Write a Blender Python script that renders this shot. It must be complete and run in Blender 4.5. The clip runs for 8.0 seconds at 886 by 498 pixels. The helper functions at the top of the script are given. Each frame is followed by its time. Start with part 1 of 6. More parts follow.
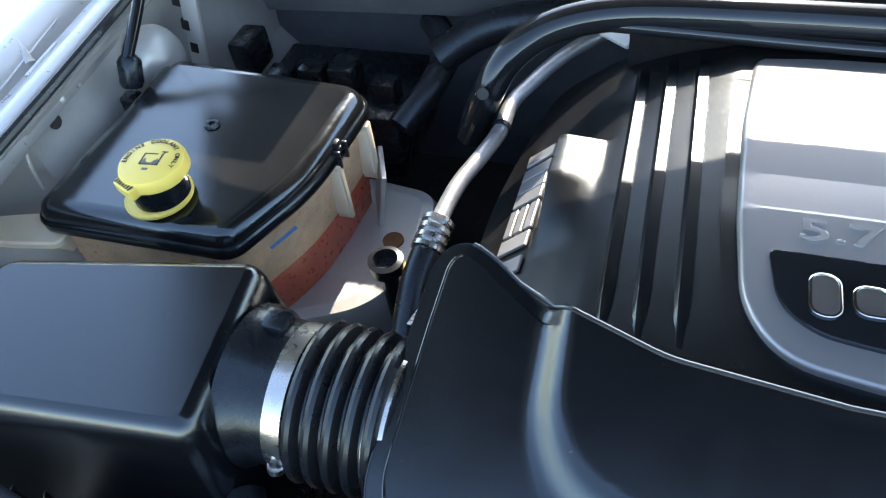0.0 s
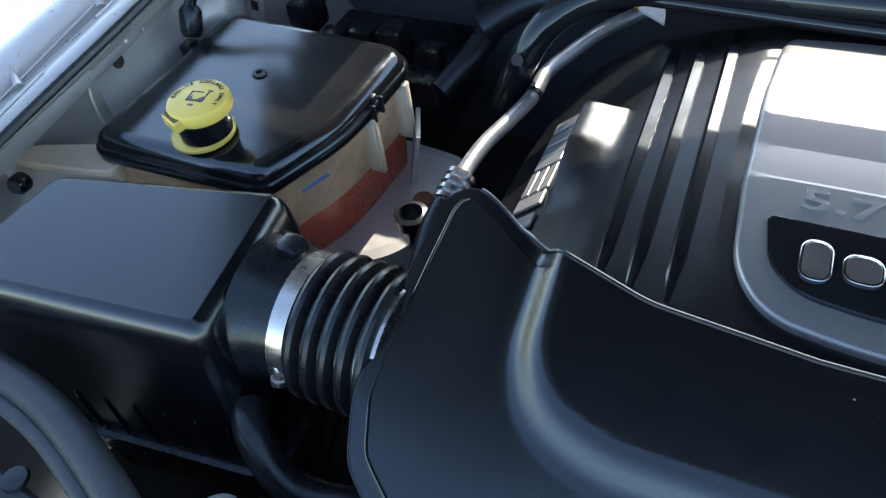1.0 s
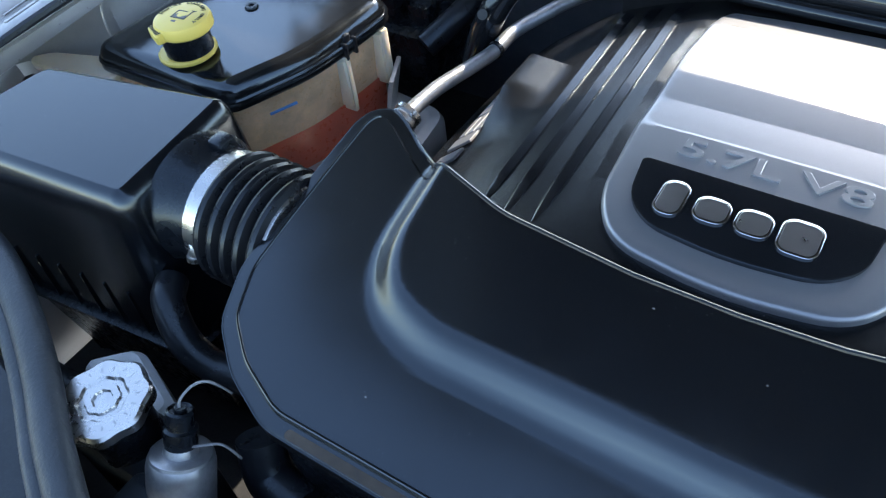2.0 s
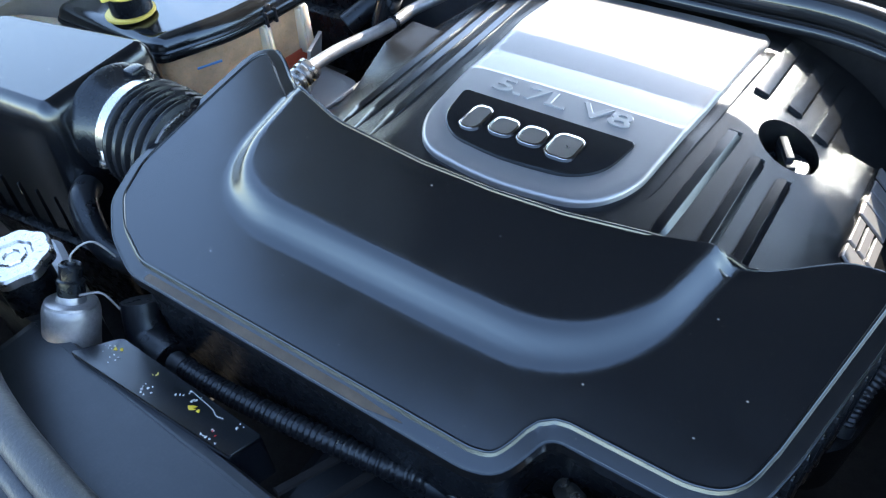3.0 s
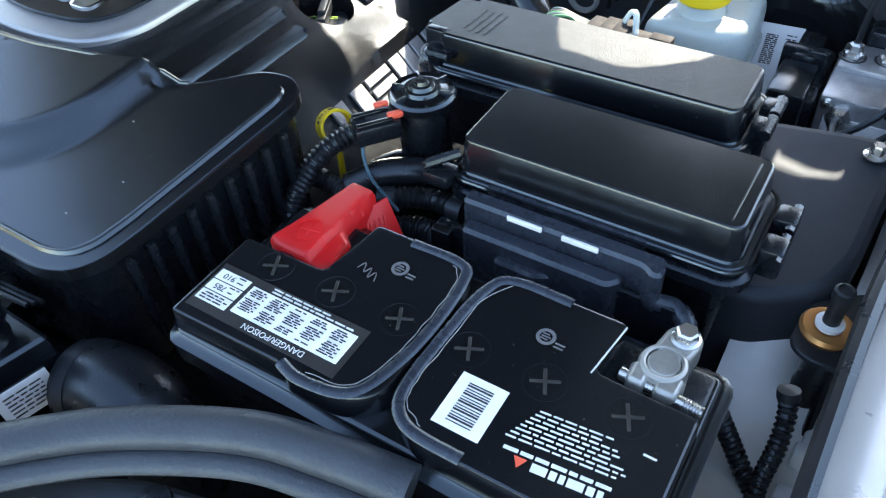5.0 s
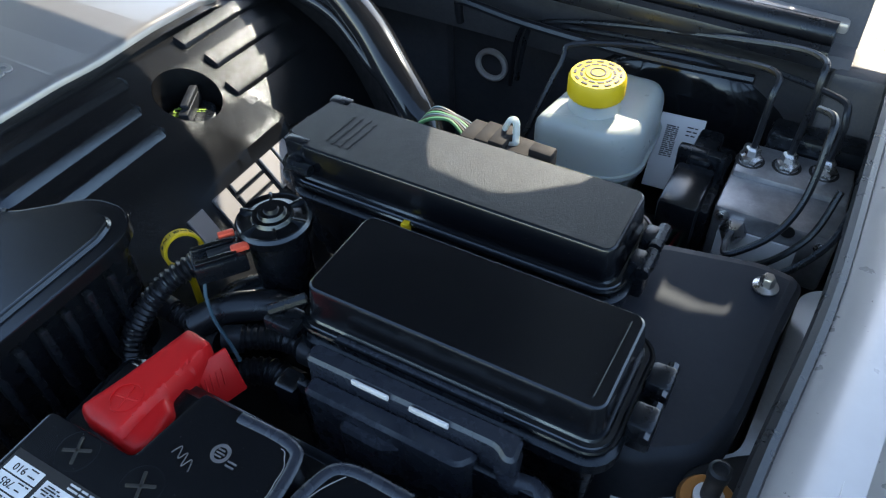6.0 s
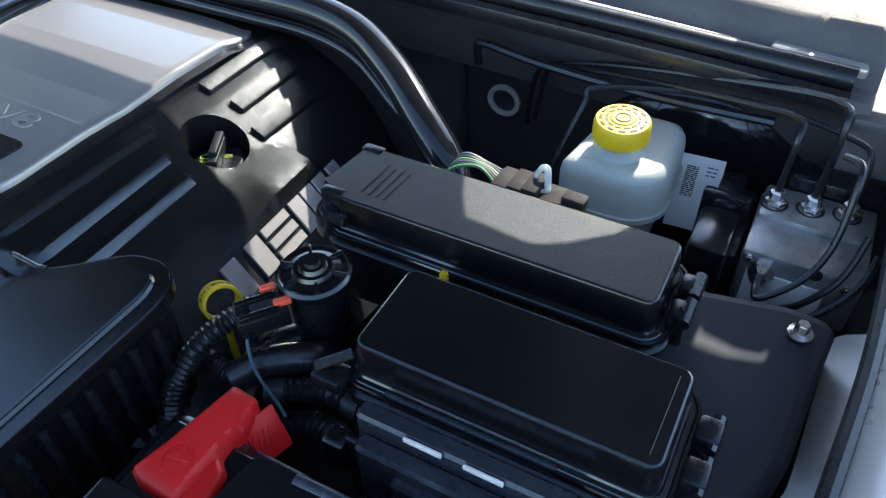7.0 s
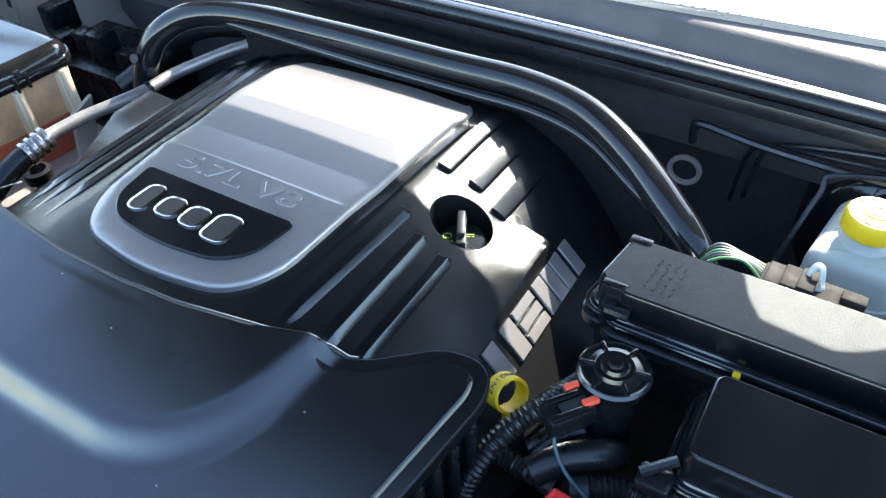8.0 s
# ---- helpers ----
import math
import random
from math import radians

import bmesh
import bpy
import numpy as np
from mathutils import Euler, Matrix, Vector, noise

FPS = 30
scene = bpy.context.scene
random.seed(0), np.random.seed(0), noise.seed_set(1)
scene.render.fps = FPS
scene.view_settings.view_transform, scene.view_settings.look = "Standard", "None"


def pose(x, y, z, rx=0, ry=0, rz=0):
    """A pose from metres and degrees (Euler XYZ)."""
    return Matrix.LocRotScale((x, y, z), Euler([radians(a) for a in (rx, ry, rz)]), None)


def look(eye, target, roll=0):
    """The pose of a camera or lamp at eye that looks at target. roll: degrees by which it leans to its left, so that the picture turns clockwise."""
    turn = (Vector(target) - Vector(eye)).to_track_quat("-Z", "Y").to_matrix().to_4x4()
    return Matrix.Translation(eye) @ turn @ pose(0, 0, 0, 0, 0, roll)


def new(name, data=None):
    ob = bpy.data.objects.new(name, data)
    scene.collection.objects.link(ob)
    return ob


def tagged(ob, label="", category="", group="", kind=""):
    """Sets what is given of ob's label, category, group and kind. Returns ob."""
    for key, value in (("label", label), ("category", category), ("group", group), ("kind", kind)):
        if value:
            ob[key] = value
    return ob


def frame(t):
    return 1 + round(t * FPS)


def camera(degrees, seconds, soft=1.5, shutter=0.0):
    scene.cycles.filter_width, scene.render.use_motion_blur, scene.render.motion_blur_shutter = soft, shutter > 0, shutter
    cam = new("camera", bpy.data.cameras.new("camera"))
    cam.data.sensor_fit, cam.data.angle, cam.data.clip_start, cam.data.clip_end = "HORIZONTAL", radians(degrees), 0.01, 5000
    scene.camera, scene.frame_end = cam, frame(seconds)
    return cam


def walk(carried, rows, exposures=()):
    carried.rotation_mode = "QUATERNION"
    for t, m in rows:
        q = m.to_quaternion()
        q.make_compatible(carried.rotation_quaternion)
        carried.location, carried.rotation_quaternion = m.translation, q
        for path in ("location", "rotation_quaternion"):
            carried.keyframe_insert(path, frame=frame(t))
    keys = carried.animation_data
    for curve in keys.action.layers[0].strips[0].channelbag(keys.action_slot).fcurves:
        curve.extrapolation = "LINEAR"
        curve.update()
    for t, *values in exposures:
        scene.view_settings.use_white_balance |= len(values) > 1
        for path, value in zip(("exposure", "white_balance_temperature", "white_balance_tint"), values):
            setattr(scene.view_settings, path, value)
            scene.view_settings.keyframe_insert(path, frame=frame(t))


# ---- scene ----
from mathutils import geometry

cam = camera(60.70, 8.0, soft=1.2)
PATH = [
    (0, -0.1977, -0.1416, 1.4045, 41.54, 6.01, 17.09),
    (0.5, -0.1877, -0.1638, 1.4091, 41.83, 6.38, 20.94),
    (1, -0.1392, -0.1768, 1.3948, 41.93, 6.30, 23.79),
    (1.2, -0.1072, -0.1818, 1.3926, 42.10, 6.42, 26.19),
    (2.3, 0.0920, -0.2064, 1.3712, 43.01, 4.96, 33.52),
    (2.5, 0.1384, -0.2198, 1.3740, 43.60, 4.68, 33.91),
    (3, 0.2601, -0.2642, 1.3811, 45.42, 3.82, 34.63),
    (3.5, 0.3899, -0.2896, 1.3749, 46.60, 3.10, 35.16),
    (4, 0.5360, -0.2634, 1.3532, 45.83, 3.27, 35.82),
    (4.5, 0.6328, -0.2226, 1.3143, 46.32, 3.74, 35.99),
    (5, 0.6845, -0.1569, 1.2957, 44.33, 3.39, 31.81),
    (5.2, 0.6926, -0.1205, 1.2970, 44.36, 3.05, 30.61),
    (6.3, 0.6949, -0.0109, 1.3252, 44.87, 1.57, 28.95),
    (6.5, 0.6924, -0.0112, 1.3281, 44.62, 1.53, 28.66),
    (7, 0.6530, -0.0258, 1.3424, 45.97, 1.55, 28.00),
    (7.5, 0.5557, -0.0647, 1.3743, 46.89, 2.84, 29.29),
    (8, 0.4607, -0.0973, 1.3966, 47.77, 1.83, 30.80),
]
walk(cam, [(t, pose(x, y, z, rx, ry, rz)) for t, x, y, z, rx, ry, rz in PATH],
     exposures=[(0.0, 2.7, 7600, 10), (0.5, 2.25, 7400, 10), (1.0, 2.1, 7300, 10), (2.5, 2.65, 6900, 10), (3.0, 3.05, 7100, 10), (3.5, 3.28, 7300, 10), (4.5, 3.35, 7400, 10), (5.2, 2.7, 7700, 10), (6.5, 2.1, 7400, 10), (7.0, 2.1, 7150, 10), (7.5, 2.55, 7300, 10), (8.0, 2.85, 7400, 10)])

# ---- light ----
SUN_ELEV, SUN_TURN = radians(37.0), radians(3.0)     # the sun stands behind the car, a little to its side
world = bpy.data.worlds.new("sky_world")
scene.world = world
world.use_nodes = True
wt = world.node_tree
sky = wt.nodes.new("ShaderNodeTexSky")
sky.sky_type, sky.sun_disc = "NISHITA", False
sky.sun_elevation, sky.sun_rotation = SUN_ELEV, SUN_TURN
sky.air_density, sky.dust_density, sky.ozone_density = 1.0, 0.4, 1.0
wt.links.new(sky.outputs[0], wt.nodes["Background"].inputs[0])
wt.nodes["Background"].inputs[1].default_value = 0.15
sun = new("sun", bpy.data.lights.new("sun", "SUN"))
sun.data.energy, sun.data.angle, sun.data.color = 2.6, radians(0.53), (1.0, 0.95, 0.87)
sun.matrix_world = look((4 * math.sin(SUN_TURN), 4 * math.cos(SUN_TURN), 4 * math.tan(SUN_ELEV)), (0, 0, 0))


# ---- materials ----
def surface(name, color, rough=0.5, metal=0.0, var=0.25, grain=0.0, grain_size=700.0, dust=0.0, dust_color=(0.28, 0.25, 0.21),
            coat=0.0, trans=0.0, scratch=0.0, spec=0.5, wear_scale=9.0, sub=0.0, gloss_var=0.22, tint=None, fleck=0.0):
    """A surface with colour changes at two scales, dust in patches, uneven gloss and a fine grain."""
    m = bpy.data.materials.new(name)
    m.use_nodes = True
    t, n = m.node_tree, m.node_tree.nodes
    b = n["Principled BSDF"]
    co = n.new("ShaderNodeTexCoord")

    def noise_tex(scale, detail=5.0, rough_=0.6):
        x = n.new("ShaderNodeTexNoise")
        x.inputs["Scale"].default_value, x.inputs["Detail"].default_value, x.inputs["Roughness"].default_value = scale, detail, rough_
        t.links.new(co.outputs["Object"], x.inputs["Vector"])
        return x

    def ramp(src, lo, hi, c0, c1):
        r = n.new("ShaderNodeMapRange")
        r.inputs[1].default_value, r.inputs[2].default_value, r.inputs[3].default_value, r.inputs[4].default_value = lo, hi, c0, c1
        t.links.new(src, r.inputs[0])
        return r.outputs[0]

    def mix(fac, a, c, kind="MIX"):
        x = n.new("ShaderNodeMix")
        x.data_type, x.blend_type = "RGBA", kind
        for sock, v in ((0, fac), (6, a), (7, c)):
            if isinstance(v, (int, float)):
                x.inputs[sock].default_value = v
            elif isinstance(v, tuple):
                x.inputs[sock].default_value = (*v, 1)
            else:
                t.links.new(v, x.inputs[sock])
        return x.outputs[2]

    big, mid = noise_tex(wear_scale), noise_tex(wear_scale * 9)
    dark, light = tuple(max(0.0, c * (1 - var)) for c in color), tuple(min(1.0, c * (1 + var)) for c in color)
    col = mix(ramp(big.outputs[0], 0.3, 0.7, 0, 1), dark, light)
    col = mix(ramp(mid.outputs[0], 0.35, 0.75, 0, 0.5), col, tuple(c * (1 - 0.5 * var) for c in color))
    if dust:
        speck = noise_tex(wear_scale * 40, 3.0)
        f = n.new("ShaderNodeMath")
        f.operation = "MULTIPLY"
        t.links.new(ramp(big.outputs[0], 0.40, 0.72, 0.15, 1.0), f.inputs[0])
        t.links.new(ramp(speck.outputs[0], 0.45, 0.75, 0.25 * dust, dust), f.inputs[1])
        col = mix(f.outputs[0], col, dust_color)
    if fleck:
        col = mix(ramp(noise_tex(620.0, 2.0).outputs[0], 0.735, 0.77, 0, fleck), col, (0.30, 0.28, 0.25))
        col = mix(ramp(noise_tex(38.0, 6.0, 0.7).outputs[0], 0.60, 0.80, 0, 0.025 * fleck), col, (0.22, 0.20, 0.17))
    t.links.new(col, b.inputs["Base Color"])
    t.links.new(ramp(mid.outputs[0], 0.25, 0.75, max(0.02, rough * (1 - gloss_var)), min(1, rough * (1 + gloss_var))), b.inputs["Roughness"])
    b.inputs["Metallic"].default_value = metal
    b.inputs["Coat Weight"].default_value = coat
    b.inputs["Coat Roughness"].default_value = 0.08
    b.inputs["Transmission Weight"].default_value = trans
    b.inputs["Specular IOR Level"].default_value = spec
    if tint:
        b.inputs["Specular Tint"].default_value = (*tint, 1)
    if sub:
        b.inputs["Subsurface Weight"].default_value = sub
        b.inputs["Subsurface Radius"].default_value = (0.02, 0.015, 0.01)
    if grain or scratch:
        bump = n.new("ShaderNodeBump")
        bump.inputs["Strength"].default_value, bump.inputs["Distance"].default_value = (grain or scratch), 0.0006
        g = noise_tex(grain_size, 3.0, 0.55)
        t.links.new(g.outputs[0], bump.inputs["Height"])
        t.links.new(bump.outputs[0], b.inputs["Normal"])
    return m


SKY_TINT = (0.72, 0.87, 1.0)      # sky blue put into the specular tint and base colours of black parts
# extra dust lifts the weak sky reflection on the tank lid
PLASTIC_GLOSSY = surface("glossy_black_tank_lid_plastic", (0.0060, 0.0065, 0.0075), 0.14, grain=0.06, grain_size=500, dust=0.055, spec=1.0, tint=SKY_TINT, wear_scale=14, gloss_var=0.35, fleck=0.4)
PLASTIC = surface("black_moulded_plastic", (0.0055, 0.0068, 0.0095), 0.27, grain=0.14, grain_size=900, dust=0.008, tint=SKY_TINT, fleck=0.5)
PLASTIC_SATIN = surface("satin_black_plastic", (0.0035, 0.0042, 0.0060), 0.20, grain=0.07, grain_size=1200, dust=0.010, spec=0.85, tint=SKY_TINT, wear_scale=5, gloss_var=0.16, fleck=0.6)
LID_SATIN = surface("dusty_satin_resonator_plastic", (0.0038, 0.0045, 0.0062), 0.20, grain=0.07, grain_size=1200, dust=0.035, dust_color=(0.25, 0.19, 0.135), spec=0.88, tint=SKY_TINT, wear_scale=3.6, gloss_var=0.22, fleck=0.6)
PLASTIC_LID = surface("dusty_grained_black_plastic", (0.0105, 0.0110, 0.0120), 0.46, grain=0.75, grain_size=1300, dust=0.05, gloss_var=0.12, spec=0.45, tint=SKY_TINT, fleck=0.9)
PLASTIC_GRAIN = surface("grained_black_plastic", (0.0085, 0.0090, 0.0100), 0.225, grain=0.4, grain_size=1300, dust=0.006, fleck=0.5, gloss_var=0.1, spec=0.45, tint=SKY_TINT)
PLASTIC_DULL = surface("dull_black_plastic", (0.010, 0.0115, 0.015), 0.48, grain=0.2, dust=0.05, tint=SKY_TINT)
RUBBER = surface("black_rubber", (0.009, 0.010, 0.013), 0.30, grain=0.15, dust=0.04, tint=SKY_TINT)
RUBBER_GREY = surface("weathered_grey_rubber", (0.030, 0.034, 0.041), 0.44, grain=0.9, grain_size=320, dust=0.07, tint=SKY_TINT, fleck=0.6)
GLOSS = surface("glossy_black_paint", (0.008, 0.009, 0.011), 0.13, coat=0.2, dust=0.02, spec=0.45, tint=SKY_TINT)
SILVER = surface("satin_silver_paint", (0.36, 0.36, 0.37), 0.31, metal=0.6, var=0.02, gloss_var=0.03, wear_scale=4)
STREAK = surface("streaky_bare_aluminium", (0.44, 0.45, 0.47), 0.40, metal=0.8, var=0.45, wear_scale=30, dust=0.2, dust_color=(0.08, 0.085, 0.10))
DIRTY = surface("mud_stained_black_plastic", (0.060, 0.044, 0.030), 0.45, var=0.7, dust=0.6, dust_color=(0.012, 0.011, 0.010), wear_scale=22, gloss_var=0.4)
CONNECTOR = surface("worn_dark_connector_plastic", (0.024, 0.024, 0.025), 0.7, spec=0.2, dust=0.03)
WIRE_PALE = surface("grey_wire", (0.22, 0.22, 0.23), 0.5)
LEAD = surface("grey_cast_lead", (0.36, 0.36, 0.345), 0.42, metal=0.75, var=0.35, grain=0.4, grain_size=400, dust=0.3, dust_color=(0.10, 0.095, 0.085), wear_scale=30)
# grey-blue put in for the sky reflected by black rails
GREY_RAIL = surface("sky_lit_black_plastic", (0.022, 0.027, 0.038), 0.27, grain=0.2, dust=0.04, tint=SKY_TINT, fleck=0.5)
FADED = surface("faded_grey_ink", (0.10, 0.10, 0.11), 0.5)
BODY = surface("silver_metallic_car_paint", (0.36, 0.362, 0.366), 0.32, metal=0.45, var=0.08, coat=0.4, dust=0.08)
INNER = surface("silver_inner_panel_paint", (0.50, 0.50, 0.495), 0.36, metal=0.4, var=0.15, dust=0.22, dust_color=(0.20, 0.18, 0.15))
CHROME = surface("polished_chrome", (0.75, 0.75, 0.76), 0.12, metal=1.0, var=0.05)
STEEL = surface("bright_steel", (0.55, 0.55, 0.55), 0.28, metal=1.0, var=0.15, dust=0.1)
ALU = surface("cast_aluminium", (0.42, 0.43, 0.45), 0.36, metal=0.75, var=0.35, grain=0.35, grain_size=300, dust=0.25, dust_color=(0.10, 0.095, 0.09), wear_scale=40)
COPPER = surface("worn_copper_zinc", (0.55, 0.26, 0.09), 0.35, metal=0.7, var=0.25, dust=0.1)
MATT_BLACK = surface("matt_black", (0.010, 0.010, 0.011), 0.85, spec=0.15)
RUST = surface("rusty_steel", (0.16, 0.075, 0.035), 0.8, metal=0.2, var=0.4, grain=0.4)
YELLOW = surface("yellow_plastic", (0.66, 0.46, 0.012), 0.45, var=0.06, dust=0.06)
YELLOW_PALE = surface("pale_yellow_plastic", (0.80, 0.60, 0.13), 0.40, var=0.08, dust=0.08)
RED = surface("red_plastic", (0.58, 0.013, 0.015), 0.38, var=0.06, grain=0.06, spec=0.3)
RED_ORANGE = surface("orange_red_plastic", (0.70, 0.09, 0.05), 0.4, var=0.1)
WHITE = surface("white_label_paper", (0.72, 0.73, 0.74), 0.45, var=0.04)
WHITE_PLASTIC = surface("milky_white_plastic", (0.42, 0.47, 0.455), 0.32, var=0.08, sub=0.4, dust=0.06)
TANK = surface("aged_translucent_tank_plastic", (0.70, 0.47, 0.29), 0.30, var=0.35, sub=0.6, wear_scale=18)
TANK_PALE = surface("pale_translucent_plastic", (0.80, 0.68, 0.52), 0.33, var=0.12, sub=0.6, wear_scale=14)
COOLANT = surface("orange_coolant_behind_plastic", (0.68, 0.15, 0.08), 0.30, var=0.25, sub=0.5, wear_scale=14)
TAN = surface("tan_mastic", (0.42, 0.30, 0.17), 0.8, var=0.3)
EMBLEM = surface("brushed_dark_silver", (0.22, 0.22, 0.23), 0.32, metal=0.9, var=0.06)
DARK = surface("dark_underbody", (0.013, 0.013, 0.014), 0.7, grain=0.3, dust=0.12)
FIREWALL = surface("dark_painted_firewall", (0.065, 0.074, 0.092), 0.6, grain=0.4, grain_size=200, dust=0.15)
COWL = surface("grey_cowl_plastic", (0.060, 0.065, 0.075), 0.5, grain=0.35, grain_size=350, dust=0.2)
INK = surface("black_ink", (0.012, 0.012, 0.013), 0.5)
INK_PALE = surface("pale_print", (0.60, 0.61, 0.62), 0.5)
GREEN = surface("green_print", (0.35, 0.55, 0.10), 0.5)
BLUE = surface("blue_marker", (0.10, 0.28, 0.62), 0.5)
WIRE_GREEN = surface("green_wire", (0.06, 0.22, 0.10), 0.45)
WIRE_BLUE = surface("blue_green_wire", (0.03, 0.08, 0.11), 0.5)
CONCRETE = surface("pale_concrete", (0.27, 0.26, 0.245), 0.9, grain=1.0, grain_size=60, dust=0.2, var=0.12)


# ---- builders ----
def finish(bm, sharp=38):
    bmesh.ops.recalc_face_normals(bm, faces=bm.faces)
    lim = radians(sharp)
    for f in bm.faces:
        f.smooth = True
    for e in bm.edges:
        cap = any(len(f.verts) > 10 for f in e.link_faces)
        e.smooth = not (len(e.link_faces) == 2 and (cap or e.calc_face_angle(0) > lim))
    return bm


def part(name, bm, material, parent=None, label="", sharp=38):
    """One bmesh as one mesh object, under a thing or a part."""
    finish(bm, sharp)
    me = bpy.data.meshes.new(name)
    bm.to_mesh(me)
    bm.free()
    for m in (material if isinstance(material, (list, tuple)) else [material]):
        me.materials.append(m)
    ob = new(name, me)
    if parent is not None:
        ob.parent = parent
        bpy.context.view_layer.update()
        ob.matrix_parent_inverse = parent.matrix_world.inverted()
    return tagged(ob, label) if label else ob


def thing(name, at, label, category, group="", kind=""):
    e = new(name)
    e.location, e.empty_display_size = at, 0.02
    return tagged(e, label, category, group, kind)


def add(bm, other):
    me = bpy.data.meshes.new("tmp")
    other.to_mesh(me)
    other.free()
    bm.from_mesh(me)
    bpy.data.meshes.remove(me)
    return bm


def moved(bm, m):
    bmesh.ops.transform(bm, matrix=m, verts=bm.verts)
    return bm


def box(x0, x1, y0, y1, z0, z1, bevel=0.003, seg=2):
    bm = bmesh.new()
    bmesh.ops.create_cube(bm, size=1, matrix=Matrix.LocRotScale(((x0 + x1) / 2, (y0 + y1) / 2, (z0 + z1) / 2), None, (abs(x1 - x0), abs(y1 - y0), abs(z1 - z0))))
    if bevel:
        b = min(bevel, 0.45 * min(abs(x1 - x0), abs(y1 - y0), abs(z1 - z0)))
        bmesh.ops.bevel(bm, geom=bm.edges[:], offset=b, segments=seg, profile=0.5, affect="EDGES")
    return bm


def rounded(pts, r, n=5):
    """A closed outline with its corners rounded; r: one radius, or one for each corner."""
    out, k = [], len(pts)
    for i in range(k):
        ri = r[i] if isinstance(r, (list, tuple)) else r
        p, a, b = Vector(pts[i][:2]), Vector(pts[i - 1][:2]), Vector(pts[(i + 1) % k][:2])
        u, v = a - p, b - p
        d = min(ri, 0.48 * u.length, 0.48 * v.length)
        if d < 1e-5:
            out.append(p)
            continue
        un, vn = u.normalized(), v.normalized()
        half = 0.5 * math.acos(max(-1, min(1, un.dot(vn))))
        if half > 1.5:
            out.append(p)
            continue
        c = p + (un + vn).normalized() * (d / math.cos(half))
        s, e = p + un * d - c, p + vn * d - c
        sweep = math.atan2(s.x * e.y - s.y * e.x, s.dot(e))
        for j in range(n + 1):
            a_ = sweep * j / n
            out.append(c + Vector((s.x * math.cos(a_) - s.y * math.sin(a_), s.x * math.sin(a_) + s.y * math.cos(a_))))
    return out


def inset(pts, d):
    """The outline moved inwards by d (outwards: minus)."""
    k, out = len(pts), []
    area = sum(pts[i - 1][0] * pts[i][1] - pts[i][0] * pts[i - 1][1] for i in range(k))
    s = 1 if area > 0 else -1
    for i in range(k):
        u, v = (Vector(pts[i]) - Vector(pts[i - 1])), (Vector(pts[(i + 1) % k]) - Vector(pts[i]))
        if u.length < 1e-7:
            u = v
        if v.length < 1e-7:
            v = u
        nu, nv = Vector((-u.y, u.x)).normalized() * s, Vector((-v.y, v.x)).normalized() * s
        q = nu + nv
        q = q.normalized() * min(1.6, 1 / max(0.4, q.length / 2)) if q.length > 1e-6 else nu
        out.append(Vector(pts[i]) + q * d)
    return out


def stack(outline, layers, zfun=None, cap_bottom=True, cap_top=True):
    """Loops of one outline, each (inset, z), joined from the first to the last; zfun(x, y) adds to z."""
    bm = bmesh.new()
    loops = []
    for d, z in layers:
        loops.append([bm.verts.new((p[0], p[1], z + (zfun(p[0], p[1]) if zfun else 0))) for p in inset(outline, d)])
    k = len(outline)
    for a, b in zip(loops, loops[1:]):
        for i in range(k):
            bm.faces.new((a[i - 1], a[i], b[i], b[i - 1]))
    if cap_bottom:
        bm.faces.new(loops[0][::-1])
    if cap_top:
        bm.faces.new(loops[-1])
    return bm


def curve_pts(pts, n=8):
    """A smooth line through the points."""
    P = [Vector(p) for p in pts]
    out = []
    for i in range(len(P) - 1):
        a, b, c, d = P[max(i - 1, 0)], P[i], P[i + 1], P[min(i + 2, len(P) - 1)]
        for j in range(n):
            t = j / n
            out.append(0.5 * ((2 * b) + (c - a) * t + (2 * a - 5 * b + 4 * c - d) * t * t + (3 * b - a - 3 * c + d) * t ** 3))
    out.append(P[-1])
    return out


def tube(pts, r, seg=12, n=8, rings=0.0, pitch=0.006, flat=1.0, radii=None):
    """A round tube along a smooth line; rings: depth of a corrugation with that pitch."""
    line = curve_pts(pts, n) if n > 1 else [Vector(p) for p in pts]
    if rings:
        fine, step = [], pitch / 4
        for a, b in zip(line, line[1:]):
            k = max(1, round((b - a).length / step))
            fine += [a.lerp(b, j / k) for j in range(k)]
        line = fine + [line[-1]]
    bm, loops, dist = bmesh.new(), [], 0.0
    up = Vector((0, 0, 1))
    total = len(line) - 1
    side = None
    for i, p in enumerate(line):
        d = (line[min(i + 1, total)] - line[max(i - 1, 0)]).normalized()
        if side is None:
            side = d.cross(up if abs(d.z) < 0.95 else Vector((1, 0, 0))).normalized()
        side = (side - d * side.dot(d)).normalized()
        w = side.cross(d).normalized()
        if i:
            dist += (p - line[i - 1]).length
        rr = r if radii is None else np.interp(i / max(total, 1), *zip(*radii))
        if rings:
            rr -= rings * (0.5 - 0.5 * math.cos(2 * math.pi * dist / pitch))
        loops.append([bm.verts.new(p + side * (rr * math.cos(a)) + w * (rr * flat * math.sin(a))) for a in (2 * math.pi * j / seg for j in range(seg))])
    for a, b in zip(loops, loops[1:]):
        for i in range(seg):
            bm.faces.new((a[i - 1], a[i], b[i], b[i - 1]))
    bm.faces.new(loops[0][::-1])
    bm.faces.new(loops[-1])
    return bm


